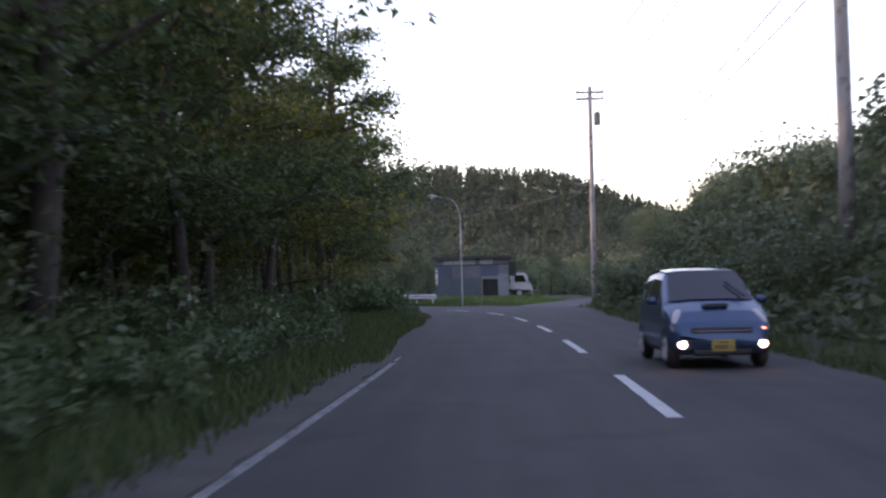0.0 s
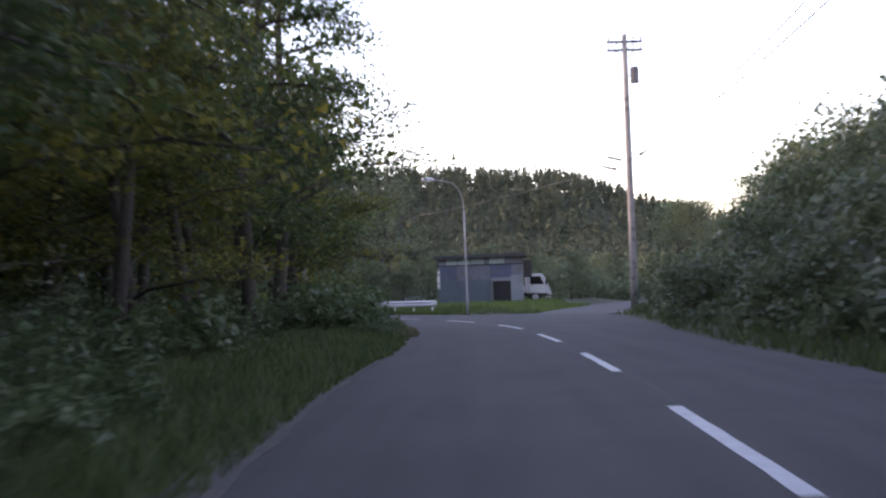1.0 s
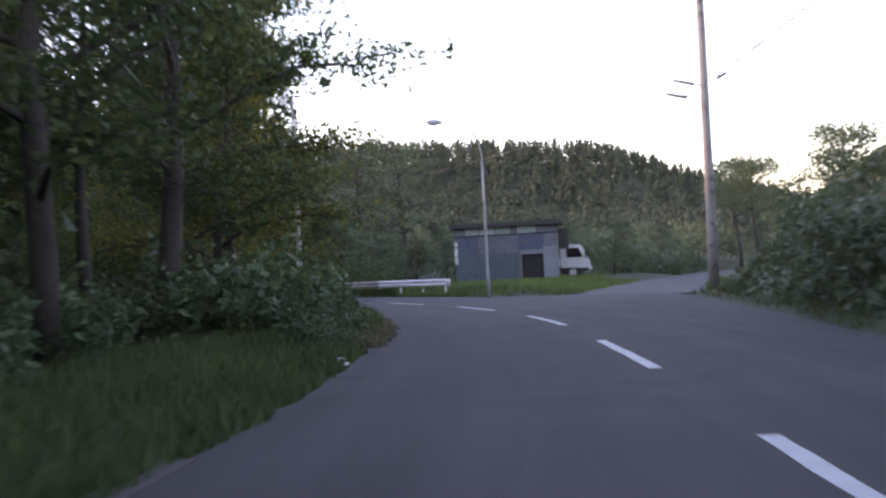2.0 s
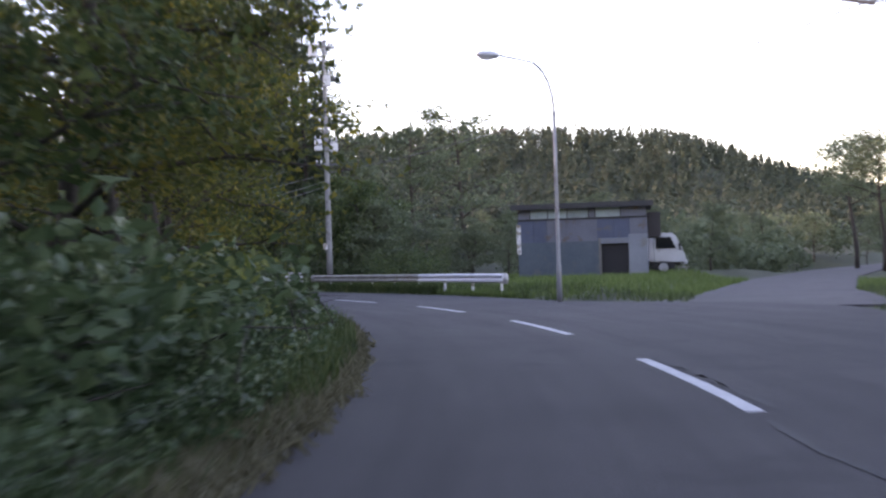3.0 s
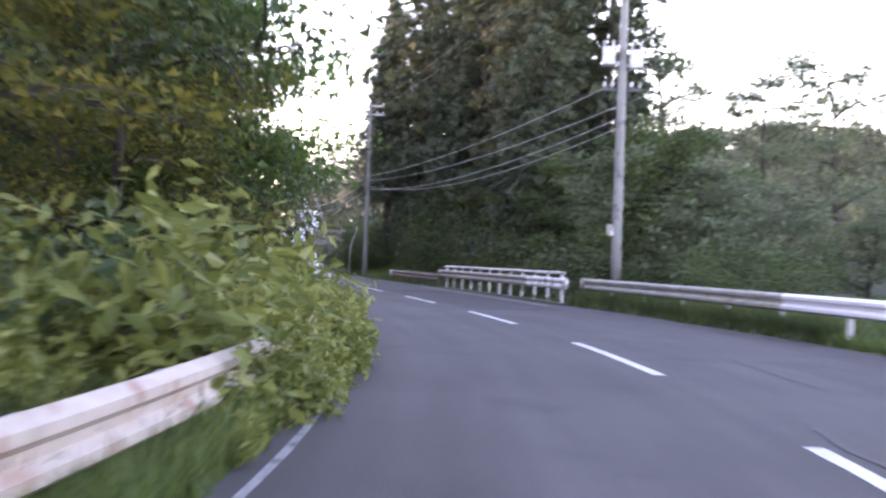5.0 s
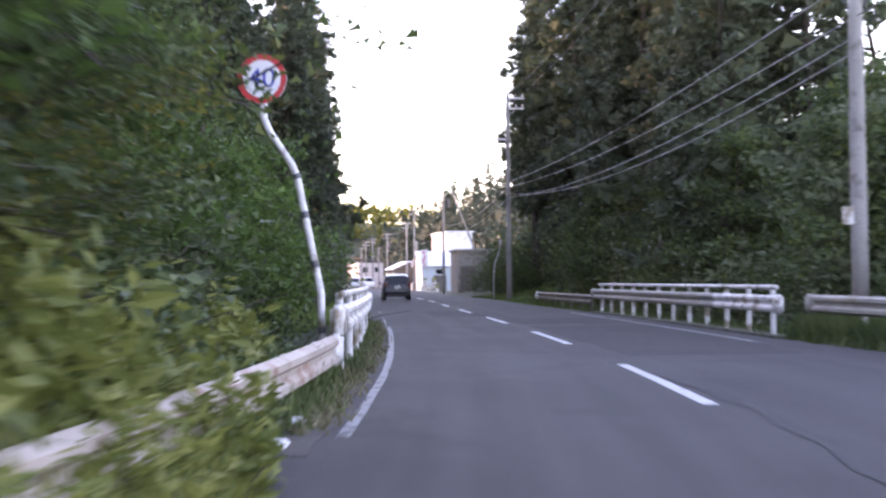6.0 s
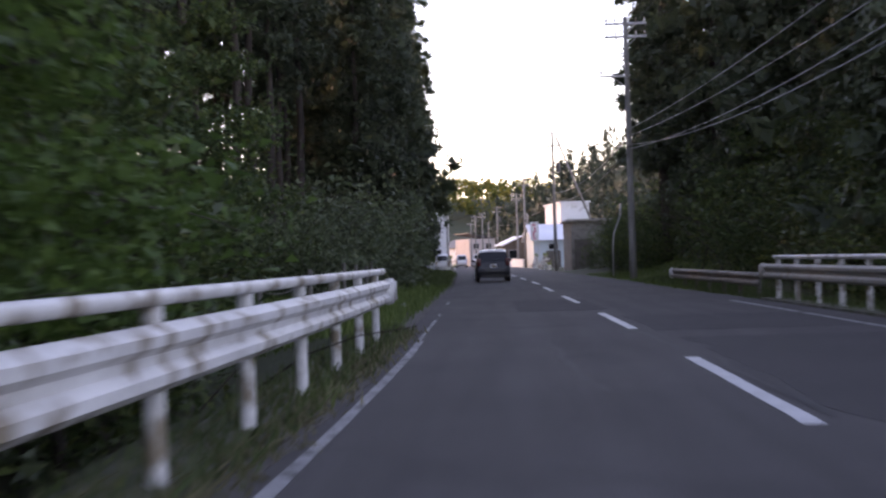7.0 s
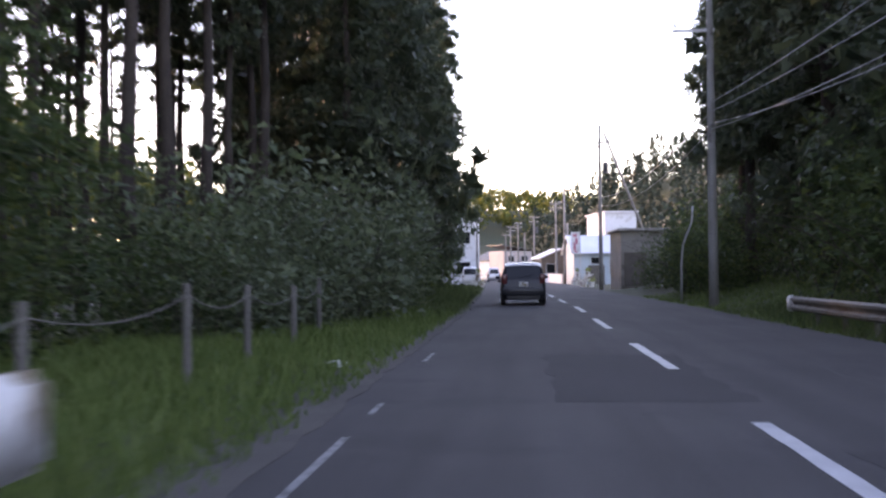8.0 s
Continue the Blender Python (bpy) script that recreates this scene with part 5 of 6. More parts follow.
# added dark rings, standing in for gaps where leaves cover the post
for za, zb, xa, xb in ((0.62, 0.7, -0.012, -0.013), (1.42, 1.5, -0.085, -0.1), (2.02, 2.1, -0.205, -0.222), (2.5, 2.56, -0.3, -0.318)):
    part("band", rod(bmesh.new(), (xa, 0, za), (xb, 0, zb), 0.051, n=12), DARK_STEEL, sign)
plate = part("plate", disc(0.3, -0.05, -0.065), plain("sign_white", (0.75, 0.75, 0.76), 0.4), sign)
part("back", disc(0.3, -0.049, -0.04), STEEL, sign)
bm = bmesh.new()
for k in range(40):
    a, b = 2 * math.pi * k / 40, 2 * math.pi * (k + 1) / 40
    bm.faces.new([bm.verts.new((-0.72 + r * math.cos(t), -0.069, 3.72 + r * math.sin(t))) for r, t in ((0.232, a), (0.3, a), (0.3, b), (0.232, b))])
part("red_ring", bm, RED_PAINT, plate, "red rim of the sign")
txt = bpy.data.curves.new("digits", "FONT")
txt.body, txt.size, txt.align_x, txt.align_y, txt.extrude = "40", 0.34, "CENTER", "CENTER", 0.001
num = new("digits_curve", txt)
bpy.context.view_layer.update()
me = bpy.data.meshes.new_from_object(num.evaluated_get(bpy.context.evaluated_depsgraph_get()))
bpy.data.objects.remove(num)
part("digits", me, plain("sign_blue", (0.04, 0.06, 0.35), 0.5), plate, "blue digits", at=pose(-0.72, -0.07, 3.72, 90, 0, 0))

# ---- shed ----
SHEETS = {k: surface("sheet_" + k, c, d, 0.55, 18, 1.0, metal=0.1, bump=0.2, stain=st, stain_at=0.64, per_piece=0.12) for k, c, d, st in (
    ("blue", (0.055, 0.07, 0.108), (0.088, 0.108, 0.15), (0.11, 0.1, 0.09)), ("grey", (0.1, 0.105, 0.125), (0.16, 0.165, 0.19), (0.13, 0.1, 0.08)),
    ("teal", (0.055, 0.08, 0.095), (0.09, 0.115, 0.13), (0.1, 0.11, 0.11)), ("pale", (0.16, 0.175, 0.19), (0.23, 0.245, 0.26), (0.18, 0.17, 0.15)), ("pane", (0.22, 0.28, 0.27), (0.33, 0.39, 0.37), (0.2, 0.22, 0.2)))}


def ribbed(w, h, pitch=0.076, deep=0.012):
    """A ribbed sheet, w wide and h high, facing -y."""
    n = max(2, int(w / pitch * 2))
    x = np.linspace(0, w, n + 1)
    y = np.where(np.arange(n + 1) % 2, -deep, 0)
    v = np.concatenate([np.c_[x, y, np.zeros(n + 1)], np.c_[x, y, np.full(n + 1, h)], np.c_[x, y + 0.006, np.zeros(n + 1)], np.c_[x, y + 0.006, np.full(n + 1, h)]])
    m = n + 1
    a, b = np.arange(n), np.arange(1, m)
    f = np.concatenate([np.stack([a, b, b + m, a + m], -1), np.stack([b + 2 * m, a + 2 * m, a + 3 * m, b + 3 * m], -1), np.stack([a + m, b + m, b + 3 * m, a + 3 * m], -1), np.stack([a, b, b + 2 * m, a + 2 * m], -1)])
    return mesh_of("sheet", v, f)


shed = thing("shed", pose(-2.85, 86.0, 0.3), "patched corrugated metal shed in blue and grey, dark doorway", "shed")
body = bmesh.new()
box(body, 0.02, 0.1, 0.03, 5.4, 0, 3.55)
box(body, 6.17, 6.25, 0.03, 5.4, 0, 3.55)
box(body, 0.02, 6.25, 5.35, 5.42, 0, 3.45)
box(body, 0.02, 4.02, 0.03, 0.09, 0, 3.55)
box(body, 5.32, 6.25, 0.03, 0.09, 0, 3.55)
box(body, 4.02, 5.32, 0.03, 0.09, 1.95, 3.55)
part("wall", body, surface("shed_boards", (0.05, 0.045, 0.04), (0.09, 0.08, 0.07), 0.9, 15, 1.5, bump=0.4), shed)
x0 = 0.0
for wide, kind in ((0.75, "blue"), (0.65, "blue"), (0.95, "grey"), (0.78, "grey"), (0.72, "grey"), (0.8, "blue"), (0.75, "blue"), (0.85, "grey")):
    part("sheet", ribbed(wide, 1.22), SHEETS[kind], shed, at=pose(x0, 0.0, 1.75))
    x0 += wide
for xa, xb, kind in ((0.0, 1.3, "teal"), (1.3, 2.6, "teal"), (2.6, 3.98, "teal")):
    part("sheet", ribbed(xb - xa, 1.86), SHEETS[kind], shed, at=pose(xa, -0.02, 0.0))
part("sheet", ribbed(0.93, 2.15), SHEETS["pale"], shed, at=pose(5.33, -0.04, 0.0))
part("lintel", box(bmesh.new(), 3.98, 5.36, -0.06, 0.0, 1.72, 1.98, 0.01), SHEETS["pale"], shed, "pale board over the doorway")
part("door_post", box(bmesh.new(), 3.9, 4.02, -0.06, 0.04, 0, 2.0, 0.01), WOOD, shed)
# near-black panel closing the doorway, standing in for the unlit inside
part("dark_door", box(bmesh.new(), 4.04, 5.3, 0.1, 0.14, 0, 1.95), plain("dark_interior", (0.02, 0.018, 0.018), 0.8), shed)
for xa, xb, kind in ((0.05, 0.6, "grey"), (0.62, 1.45, "pane"), (1.47, 2.4, "pane"), (2.42, 3.42, "pane"), (3.44, 3.74, "grey"), (3.78, 4.95, "pane"), (4.98, 6.2, "grey")):
    part("band_panel", box(bmesh.new(), xa, xb, -0.015, 0.02, 3.02, 3.5, 0.006), SHEETS[kind], shed)
part("rail_board", box(bmesh.new(), 0, 6.27, -0.05, 0.02, 2.93, 3.01, 0.008), BLACK, shed)
for xa in (0.6, 1.46, 2.41, 3.43, 3.76, 4.96):
    part("mullion", box(bmesh.new(), xa, xa + 0.035, -0.035, 0.02, 3.0, 3.52), BLACK, shed)
part("corner_board", box(bmesh.new(), -0.06, 0.14, -0.07, -0.02, 1.3, 2.75, 0.008), RAIL_WHITE, shed, "pale corner board")
roof = bmesh.new()
box(roof, -0.3, 6.55, -0.45, 5.8, 3.52, 3.6, 0.01)
part("roof", roof, surface("roof_metal", (0.03, 0.028, 0.028), (0.06, 0.055, 0.05), 0.7, 14, 1.2, metal=0.2, bump=0.3), shed, "dark rusty flat roof")
part("fascia", box(bmesh.new(), -0.3, 6.55, -0.48, -0.455, 3.46, 3.72, 0.006), BLACK, shed)
lean = bmesh.new()
box(lean, 6.3, 6.9, 0.8, 4.6, 2.0, 3.2, 0.01)
part("side_store", lean, surface("side_boards", (0.045, 0.04, 0.04), (0.08, 0.07, 0.065), 0.9, 15, 1.5, bump=0.4), shed, "dark board store on the side wall")

# ---- vehicles ----
def profile(points):
    a = np.array(points)
    return lambda y: np.interp(y, a[:, 0], a[:, 1])


def wheel(parent, x, y, r, w, side):
    hub = part("wheel", rod(bmesh.new(), (x - w / 2, y, r), (x + w / 2, y, r), r * 0.5, n=16), BLACK, parent)
    bm = bmesh.new()
    bmesh.ops.create_cone(bm, cap_ends=True, segments=28, radius1=r, radius2=r, depth=w, matrix=Matrix.Translation((x, y, r)) @ Matrix.Rotation(math.pi / 2, 4, "Y"))
    bmesh.ops.bevel(bm, geom=[e for e in bm.edges if len(e.link_faces) == 2 and any(len(f.verts) > 4 for f in e.link_faces)], offset=0.03, segments=2, affect="EDGES")
    part("tyre", bm, RUBBER, hub, smooth=False)
    xo = x + side * (w / 2 + 0.004)
    bm = rod(bmesh.new(), (xo, y, r), (xo + side * 0.008, y, r), r * 0.64, r * 0.6, 24)
    for k in range(6):
        a = math.pi * k / 3
        rod(bm, (xo + side * 0.012, y, r), (xo + side * 0.012, y + 0.55 * r * math.cos(a), r + 0.55 * r * math.sin(a)), 0.022, n=5)
    part("rim", bm, STEEL, hub)


def car(name, m, label, paint, roof_paint, half, length, top, belt, y_ws, y_rw, nose, wheels, wr, glass=GLASS_DARK):
    """A car whose front looks to +y. top: roofline heights along it; y_ws, y_rw: spans of windscreen and rear window."""
    ob = thing(name, m, label, "car")
    zt = profile(top)
    ys = np.unique(np.concatenate([np.linspace(top[0][0], top[-1][0], 41), [p[0] for p in top]]))
    y0, y1 = top[0][0], top[-1][0]

    def plan(y):
        e = min(y - y0, y1 - y)
        return half * (1 - 0.16 * (1 - min(1, e / 0.45)) ** 2.2)

    def edge(y):
        z = zt(y)
        g = min(1, max(0, (z - belt) / (max(p[1] for p in top) - belt)))
        return plan(y) * (0.97 - 0.2 * g)

    bm, rings = bmesh.new(), []
    for y in ys:
        w, z, e = plan(y), float(zt(y)), edge(y)
        b = min(belt, z - 0.04)
        low = 0.2 + 0.12 * (1 - min(1, min(y - y0, y1 - y) / 0.3))
        ringpts = [(w * 0.86, low), (w * 0.97, low + 0.1), (w, 0.5), (w * 1.0, 0.66), (w * 0.975, b), (e, z - 0.035 - 0.02 * (z > belt)), (e * 0.86, z - 0.006), (e * 0.45, z + 0.012), (0, z + 0.016)]
        pts = [(-x, zz) for x, zz in ringpts] + [(x, zz) for x, zz in ringpts[-2::-1]]
        rings.append([bm.verts.new((x, y, zz)) for x, zz in pts])
    for r0, r1 in zip(rings, rings[1:]):
        for k in range(len(r0) - 1):
            bm.faces.new((r0[k], r0[k + 1], r1[k + 1], r1[k]))
        bm.faces.new((r0[-1], r0[0], r1[0], r1[-1]))
    bm.faces.new(rings[0])
    bm.faces.new(rings[-1][::-1])
    part("body", bm, paint, ob, smooth=True)

    def screen(part_name, a, b, material, inset=0.9, lift=0.02, cut=0.0):
        bm, rows_ = bmesh.new(), []
        n = (float(zt(b)) - float(zt(a))) / (b - a)
        for k in range(7):
            y = a + (b - a) * k / 6
            e = edge(y) * inset
            z = float(zt(y))
            rows_.append([bm.verts.new((e * u, y + (lift * (1 if n < 0 else -1) if abs(n) > 0.4 else 0), z + 0.03 - 0.028 * abs(u) ** 3 + cut)) for u in (-1, -0.66, -0.33, 0, 0.33, 0.66, 1)])
        for r0, r1 in zip(rows_, rows_[1:]):
            for k in range(6):
                bm.faces.new((r0[k], r0[k + 1], r1[k + 1], r1[k]))
        return part(part_name, bm, material, ob, smooth=True)

    ws = screen("windscreen", *y_ws, glass, 0.9)
    screen("rear_window", *y_rw, GLASS_DARK, 0.86)
    screen("roof", y_rw[1] + 0.02, y_ws[0] - 0.02, roof_paint, 0.97, 0.0, -0.006)
    for sd in (-1, 1):
        for a, b in ((y_rw[1] - 0.1, (y_rw[1] + y_ws[0]) / 2 - 0.03), ((y_rw[1] + y_ws[0]) / 2 + 0.03, y_ws[0] + 0.18)):
            bm = bmesh.new()
            q = []
            for y, u in ((a, 0.08), (b, 0.08), (min(b, y_ws[0] - 0.04), 0.85), (max(a, y_rw[1] + 0.05), 0.85)):
                w, e, z = plan(y) * 0.975, edge(min(max(y, y_rw[1] + 0.05), y_ws[0] - 0.04)), float(zt(min(max(y, y_rw[1] + 0.05), y_ws[0] - 0.04)))
                q.append(bm.verts.new((sd * (w + (e - w) * u + 0.012), y, belt + (z - 0.055 - belt) * u)))
            bm.faces.new(q)
            part("side_window", bm, GLASS_DARK, ob)
        bm = bmesh.new()
        made = bmesh.ops.create_cube(bm, size=1, matrix=Matrix.Translation((sd * (half + 0.1), y_ws[0] + 0.35, belt + 0.06)) @ Matrix.Diagonal((0.17, 0.09, 0.13, 1)))
        bmesh.ops.bevel(bm, geom=list(bm.edges), offset=0.03, segments=2, affect="EDGES")
        rod(bm, (sd * half * 0.93, y_ws[0] + 0.35, belt + 0.0), (sd * (half + 0.05), y_ws[0] + 0.35, belt + 0.03), 0.022, n=6)
        part("mirror", bm, paint, ob, smooth=True)
        for wy in wheels:
            wheel(ob, sd * (half - 0.09), wy, wr, 0.165, sd)
            bm = bmesh.new()
            for k in range(15):
                a, b = math.pi * k / 15, math.pi * (k + 1) / 15
                bm.faces.new([bm.verts.new((sd * (half + 0.006), wy + r * math.cos(t), wr + r * math.sin(t))) for r, t in ((wr * 0.9, a), (wr * 1.14, a), (wr * 1.14, b), (wr * 0.9, b))])
            part("wheel_arch", bm, BLACK, ob)
    return ob


def bar_plate(parent, y, z, colour, way):
    p = part("number_plate", box(bmesh.new(), -0.165, 0.165, y - 0.008, y + 0.008, z - 0.083, z + 0.083, 0.004), plain("plate_" + parent.name, colour, 0.5), parent, "number plate with plain bars")
    dark = plain("plate_ink", (0.16, 0.12, 0.05), 0.6)
    for xa, xb, za, zb in ((-0.08, 0.07, 0.03, 0.06), (-0.13, -0.1, -0.05, 0.005), (-0.07, 0.13, -0.055, 0.01)):
        part("bar", box(bmesh.new(), xa, xb, y + way * 0.009, y + way * 0.012, z + za, z + zb), dark, p)


BLUE = plain("blue_paint", (0.04, 0.09, 0.17), 0.32, 0.25, coat=0.5)
GREY_PAINT = plain("dark_grey_paint", (0.016, 0.018, 0.024), 0.45, 0.2, coat=0.2)
SILVER = plain("pale_roof", (0.45, 0.46, 0.48), 0.25, 0.3, coat=1.0)
LAMP_ON = plain("lit_lamp", (0.9, 0.85, 0.8), 0.2, emit=(1.0, 0.72, 0.6), power=2.8)
LAMP_AMBER = plain("amber_lamp", (0.8, 0.25, 0.12), 0.2, emit=(1.0, 0.22, 0.14), power=4.0)
LENS = plain("clear_lens", (0.55, 0.5, 0.48), 0.12, 0.2)
RED_LENS = plain("red_lens", (0.12, 0.01, 0.01), 0.3, coat=0.3)

kei = car("small_car", pose(6.76, 8.05, 0.0, 0, 0, 182.2), "small blue hatchback with lit fog lamps in the oncoming lane", BLUE, BLUE, 0.735, 3.4,
          [(-1.69, 0.62), (-1.64, 0.95), (-1.4, 1.34), (-1.05, 1.44), (-0.3, 1.475), (0.25, 1.43), (0.95, 0.97), (1.35, 0.82), (1.57, 0.66), (1.69, 0.45)], 0.93, (0.27, 0.93), (-1.62, -1.38), 1.6, (1.12, -1.15), 0.28, GLASS_GREY)
bm = box(bmesh.new(), -0.19, 0.19, 1.0, 1.28, 0.89, 0.955, 0.025)
part("bonnet_scoop", bm, BLUE, kei, smooth=True)
part("scoop_mouth", box(bmesh.new(), -0.16, 0.16, 1.26, 1.29, 0.9, 0.94), BLACK, kei)
part("grille", box(bmesh.new(), -0.44, 0.44, 1.56, 1.655, 0.49, 0.61, 0.025), BLACK, kei)
part("grille_bar", box(bmesh.new(), -0.42, 0.42, 1.65, 1.665, 0.55, 0.562, 0.004), CHROME, kei)
part("air_intake", box(bmesh.new(), -0.42, 0.42, 1.57, 1.692, 0.2, 0.3, 0.03), BLACK, kei)
for sd in (-1, 1):
    bm = bmesh.new()
    bmesh.ops.create_uvsphere(bm, u_segments=14, v_segments=10, radius=1, matrix=pose(sd * 0.61, 1.38, 0.7, 48, 0, -sd * 22) @ Matrix.Diagonal((0.085, 0.09, 0.24, 1)))
    hl = part("headlight", bm, LENS, kei, smooth=True)
    part("side_lamp", rod(bmesh.new(), (sd * 0.6, 1.5, 0.57), (sd * 0.615, 1.6, 0.565), 0.045, 0.03, 10), LAMP_AMBER, hl)
    part("fog_lamp", rod(bmesh.new(), (sd * 0.56, 1.5, 0.37), (sd * 0.575, 1.69, 0.37), 0.07, 0.058, 16), LAMP_ON, kei, "lit round fog lamp")
part("wiper", rod(bmesh.new(), (-0.5, 0.96, 1.04), (-0.28, 0.62, 1.27), 0.014, n=5), BLACK, kei)
bar_plate(kei, 1.7, 0.35, (0.4, 0.27, 0.05), 1)

x, y = on_road(140.0, -1.75)
lead = car("hatchback_car", pose(x, y, 0.0, 0, 0, heading(140)), "dark grey compact car with a pale roof, seen from behind", GREY_PAINT, SILVER, 0.845, 3.9,
           [(-1.95, 0.55), (-1.9, 0.92), (-1.66, 1.48), (-1.45, 1.56), (-0.4, 1.6), (0.2, 1.56), (1.05, 1.08), (1.7, 0.88), (1.9, 0.68), (1.95, 0.5)], 0.98, (0.22, 1.03), (-1.88, -1.68), 1.9, (1.25, -1.3), 0.31)
for sd in (-1, 1):
    bm = bmesh.new()
    box(bm, sd * 0.7 - 0.1, sd * 0.7 + 0.1, -1.93, -1.8, 0.8, 1.16, 0.03)
    part("tail_lamp", bm, RED_LENS, lead, smooth=True)
part("bumper", box(bmesh.new(), -0.8, 0.8, -2.0, -1.8, 0.36, 0.66, 0.05), GREY_PAINT, lead, smooth=True)
part("rear_valance", box(bmesh.new(), -0.62, 0.62, -1.97, -1.8, 0.22, 0.38, 0.02), BLACK, lead)
part("rear_wiper", rod(bmesh.new(), (0, -1.92, 1.08), (0.32, -1.9, 1.16), 0.012, n=5), BLACK, lead)
bar_plate(lead, -1.945, 0.79, (0.72, 0.72, 0.7), -1)

# flatbed truck behind the shed, only its cab in the open
TRUCK = surface("truck_white", (0.5, 0.5, 0.5), (0.68, 0.68, 0.67), 0.35, 15, 1.0, bump=0.03, stain=(0.38, 0.35, 0.31), stain_at=0.68)
truck = thing("flatbed_truck", pose(3.45, 93.2, 0.33, 0, 0, -88) @ Matrix.Scale(1.1, 4), "white flatbed truck with its cab beside the shed", "truck")
bm = bmesh.new()
side = [(0.1, 0.66), (0.1, 1.95), (0.25, 2.05), (1.2, 2.05), (1.35, 1.95), (1.7, 1.18), (1.8, 1.0), (1.82, 0.62), (1.35, 0.62)]
for sx in (-0.82, 0.82):
    bm.faces.new([bm.verts.new((sx, yy, zz)) for yy, zz in side])
bm.verts.ensure_lookup_table()
k = len(side)
for j in range(k):
    bm.faces.new((bm.verts[j], bm.verts[(j + 1) % k], bm.verts[k + (j + 1) % k], bm.verts[k + j]))
bmesh.ops.bevel(bm, geom=list(bm.edges), offset=0.04, segments=2, affect="EDGES")
part("cab", bm, TRUCK, truck)
for sx in (-0.833, 0.833):
    bm = bmesh.new()
    bm.faces.new([bm.verts.new((sx, yy, zz)) for yy, zz in ((0.4, 1.28), (0.4, 1.84), (1.12, 1.84), (1.38, 1.28))])
    part("side_window", bm, GLASS_DARK, truck)
    part("door_seam", box(bmesh.new(), sx - 0.004, sx + 0.004, 0.3, 0.32, 0.6, 1.9), BLACK, truck)
    bm = box(bmesh.new(), sx * 1.12 - 0.05, sx * 1.12 + 0.05, 1.5, 1.6, 1.2, 1.55, 0.02)
    rod(bm, (sx * 1.12, 1.55, 1.4), (sx, 1.45, 1.5), 0.015, n=5)
    part("mirror", bm, BLACK, truck)
    for wy in (0.75, -2.4):
        wheel(truck, sx * 0.86, wy, 0.36, 0.2, 1 if sx > 0 else -1)
    part("headlight", rod(bmesh.new(), (sx * 0.75, 1.8, 0.75), (sx * 0.75, 1.84, 0.75), 0.1, n=14), LENS, truck)
bm = bmesh.new()
bm.faces.new([bm.verts.new(p) for p in ((-0.72, 1.72, 1.27), (0.72, 1.72, 1.27), (0.68, 1.42, 1.87), (-0.68, 1.42, 1.87))])
part("windscreen", bm, GLASS_GREY, truck)
bm = box(bmesh.new(), -0.85, 0.85, -3.3, 0.02, 0.75, 0.85, 0.01)
for sx in (-0.85, 0.81):
    box(bm, sx, sx + 0.04, -3.3, 0.02, 0.86, 1.2, 0.006)
part("flatbed", bm, TRUCK, truck)
part("chassis", box(bmesh.new(), -0.4, 0.4, -3.2, 1.6, 0.45, 0.7), BLACK, truck)

part("mudguard", box(bmesh.new(), -0.8, 0.8, 0.2, 1.3, 0.3, 0.64, 0.03), BLACK, truck)
part("bumper", box(bmesh.new(), -0.82, 0.82, 1.7, 1.9, 0.5, 0.72, 0.03), TRUCK, truck)
trestle = thing("trestle", pose(5.35, 93.0, ground_at(5.35, 93.0)), "small white wooden trestle on the grass", "trestle")
part("top", box(bmesh.new(), -0.24, 0.24, -0.05, 0.05, 0.34, 0.42, 0.01), RAIL_WHITE, trestle)
for sx in (-0.2, 0.2):
    for sy in (-0.12, 0.12):
        part("leg", rod(bmesh.new(), (sx, sy, -0.05), (sx * 0.9, sy * 0.2, 0.36), 0.025, n=6), RAIL_WHITE, trestle)

# ---- fence in the clearing ----
fence = thing("post_fence", Matrix(), "old grey wooden post fence with slack wire", "fence")
tops = []
for s, o, h in ((101.5, -6.0, 1.1), (104.9, -5.7, 1.0), (108.3, -5.46, 1.1), (111.1, -5.5, 1.05), (114.6, -5.6, 1.0), (118, -5.8, 1.1)):
    x, y = on_road(s, o)
    z = ground_at(x, y)
    bm = rod(bmesh.new(), (x, y, z - 0.2), (x + 0.03, y - 0.02, z + h), 0.055, 0.045, 8)
    part("post", bm, WOOD, fence, smooth=False)
    tops.append((x + 0.03, y, z + h))
for a, b in zip(tops, tops[1:]):
    for dz, sag in ((-0.12, 0.16),):
        bm = bmesh.new()
        tube(bm, [Vector(a).lerp(Vector(b), k / 6) + Vector((0, 0, dz - 4 * sag * k / 6 * (1 - k / 6))) for k in range(7)], 0.009, 5)
        part("wire", bm, WOOD, fence)
LITTER = plain("white_bag", (0.7, 0.7, 0.7), 0.6)
for s, o, size in ((111.4, -4.35, 0.16), (79.6, -3.75, 0.14), (34.4, -3.9, 0.09), (33.6, -3.75, 0.06), (78.4, -3.7, 0.12)):
    bm = bmesh.new()
    bmesh.ops.create_icosphere(bm, subdivisions=2, radius=size)
    for v in bm.verts:
        v.co *= 0.75 + 0.5 * noise.noise(v.co * 9)
        v.co.z *= 0.5
    x, y = on_road(s, o)
    ob = part("litter", bm, LITTER, at=pose(x, y, max(ground_at(x, y), 0) + size * 0.3))
    tagged(ob, "crumpled white plastic litter on the verge", "litter", "roadside litter")

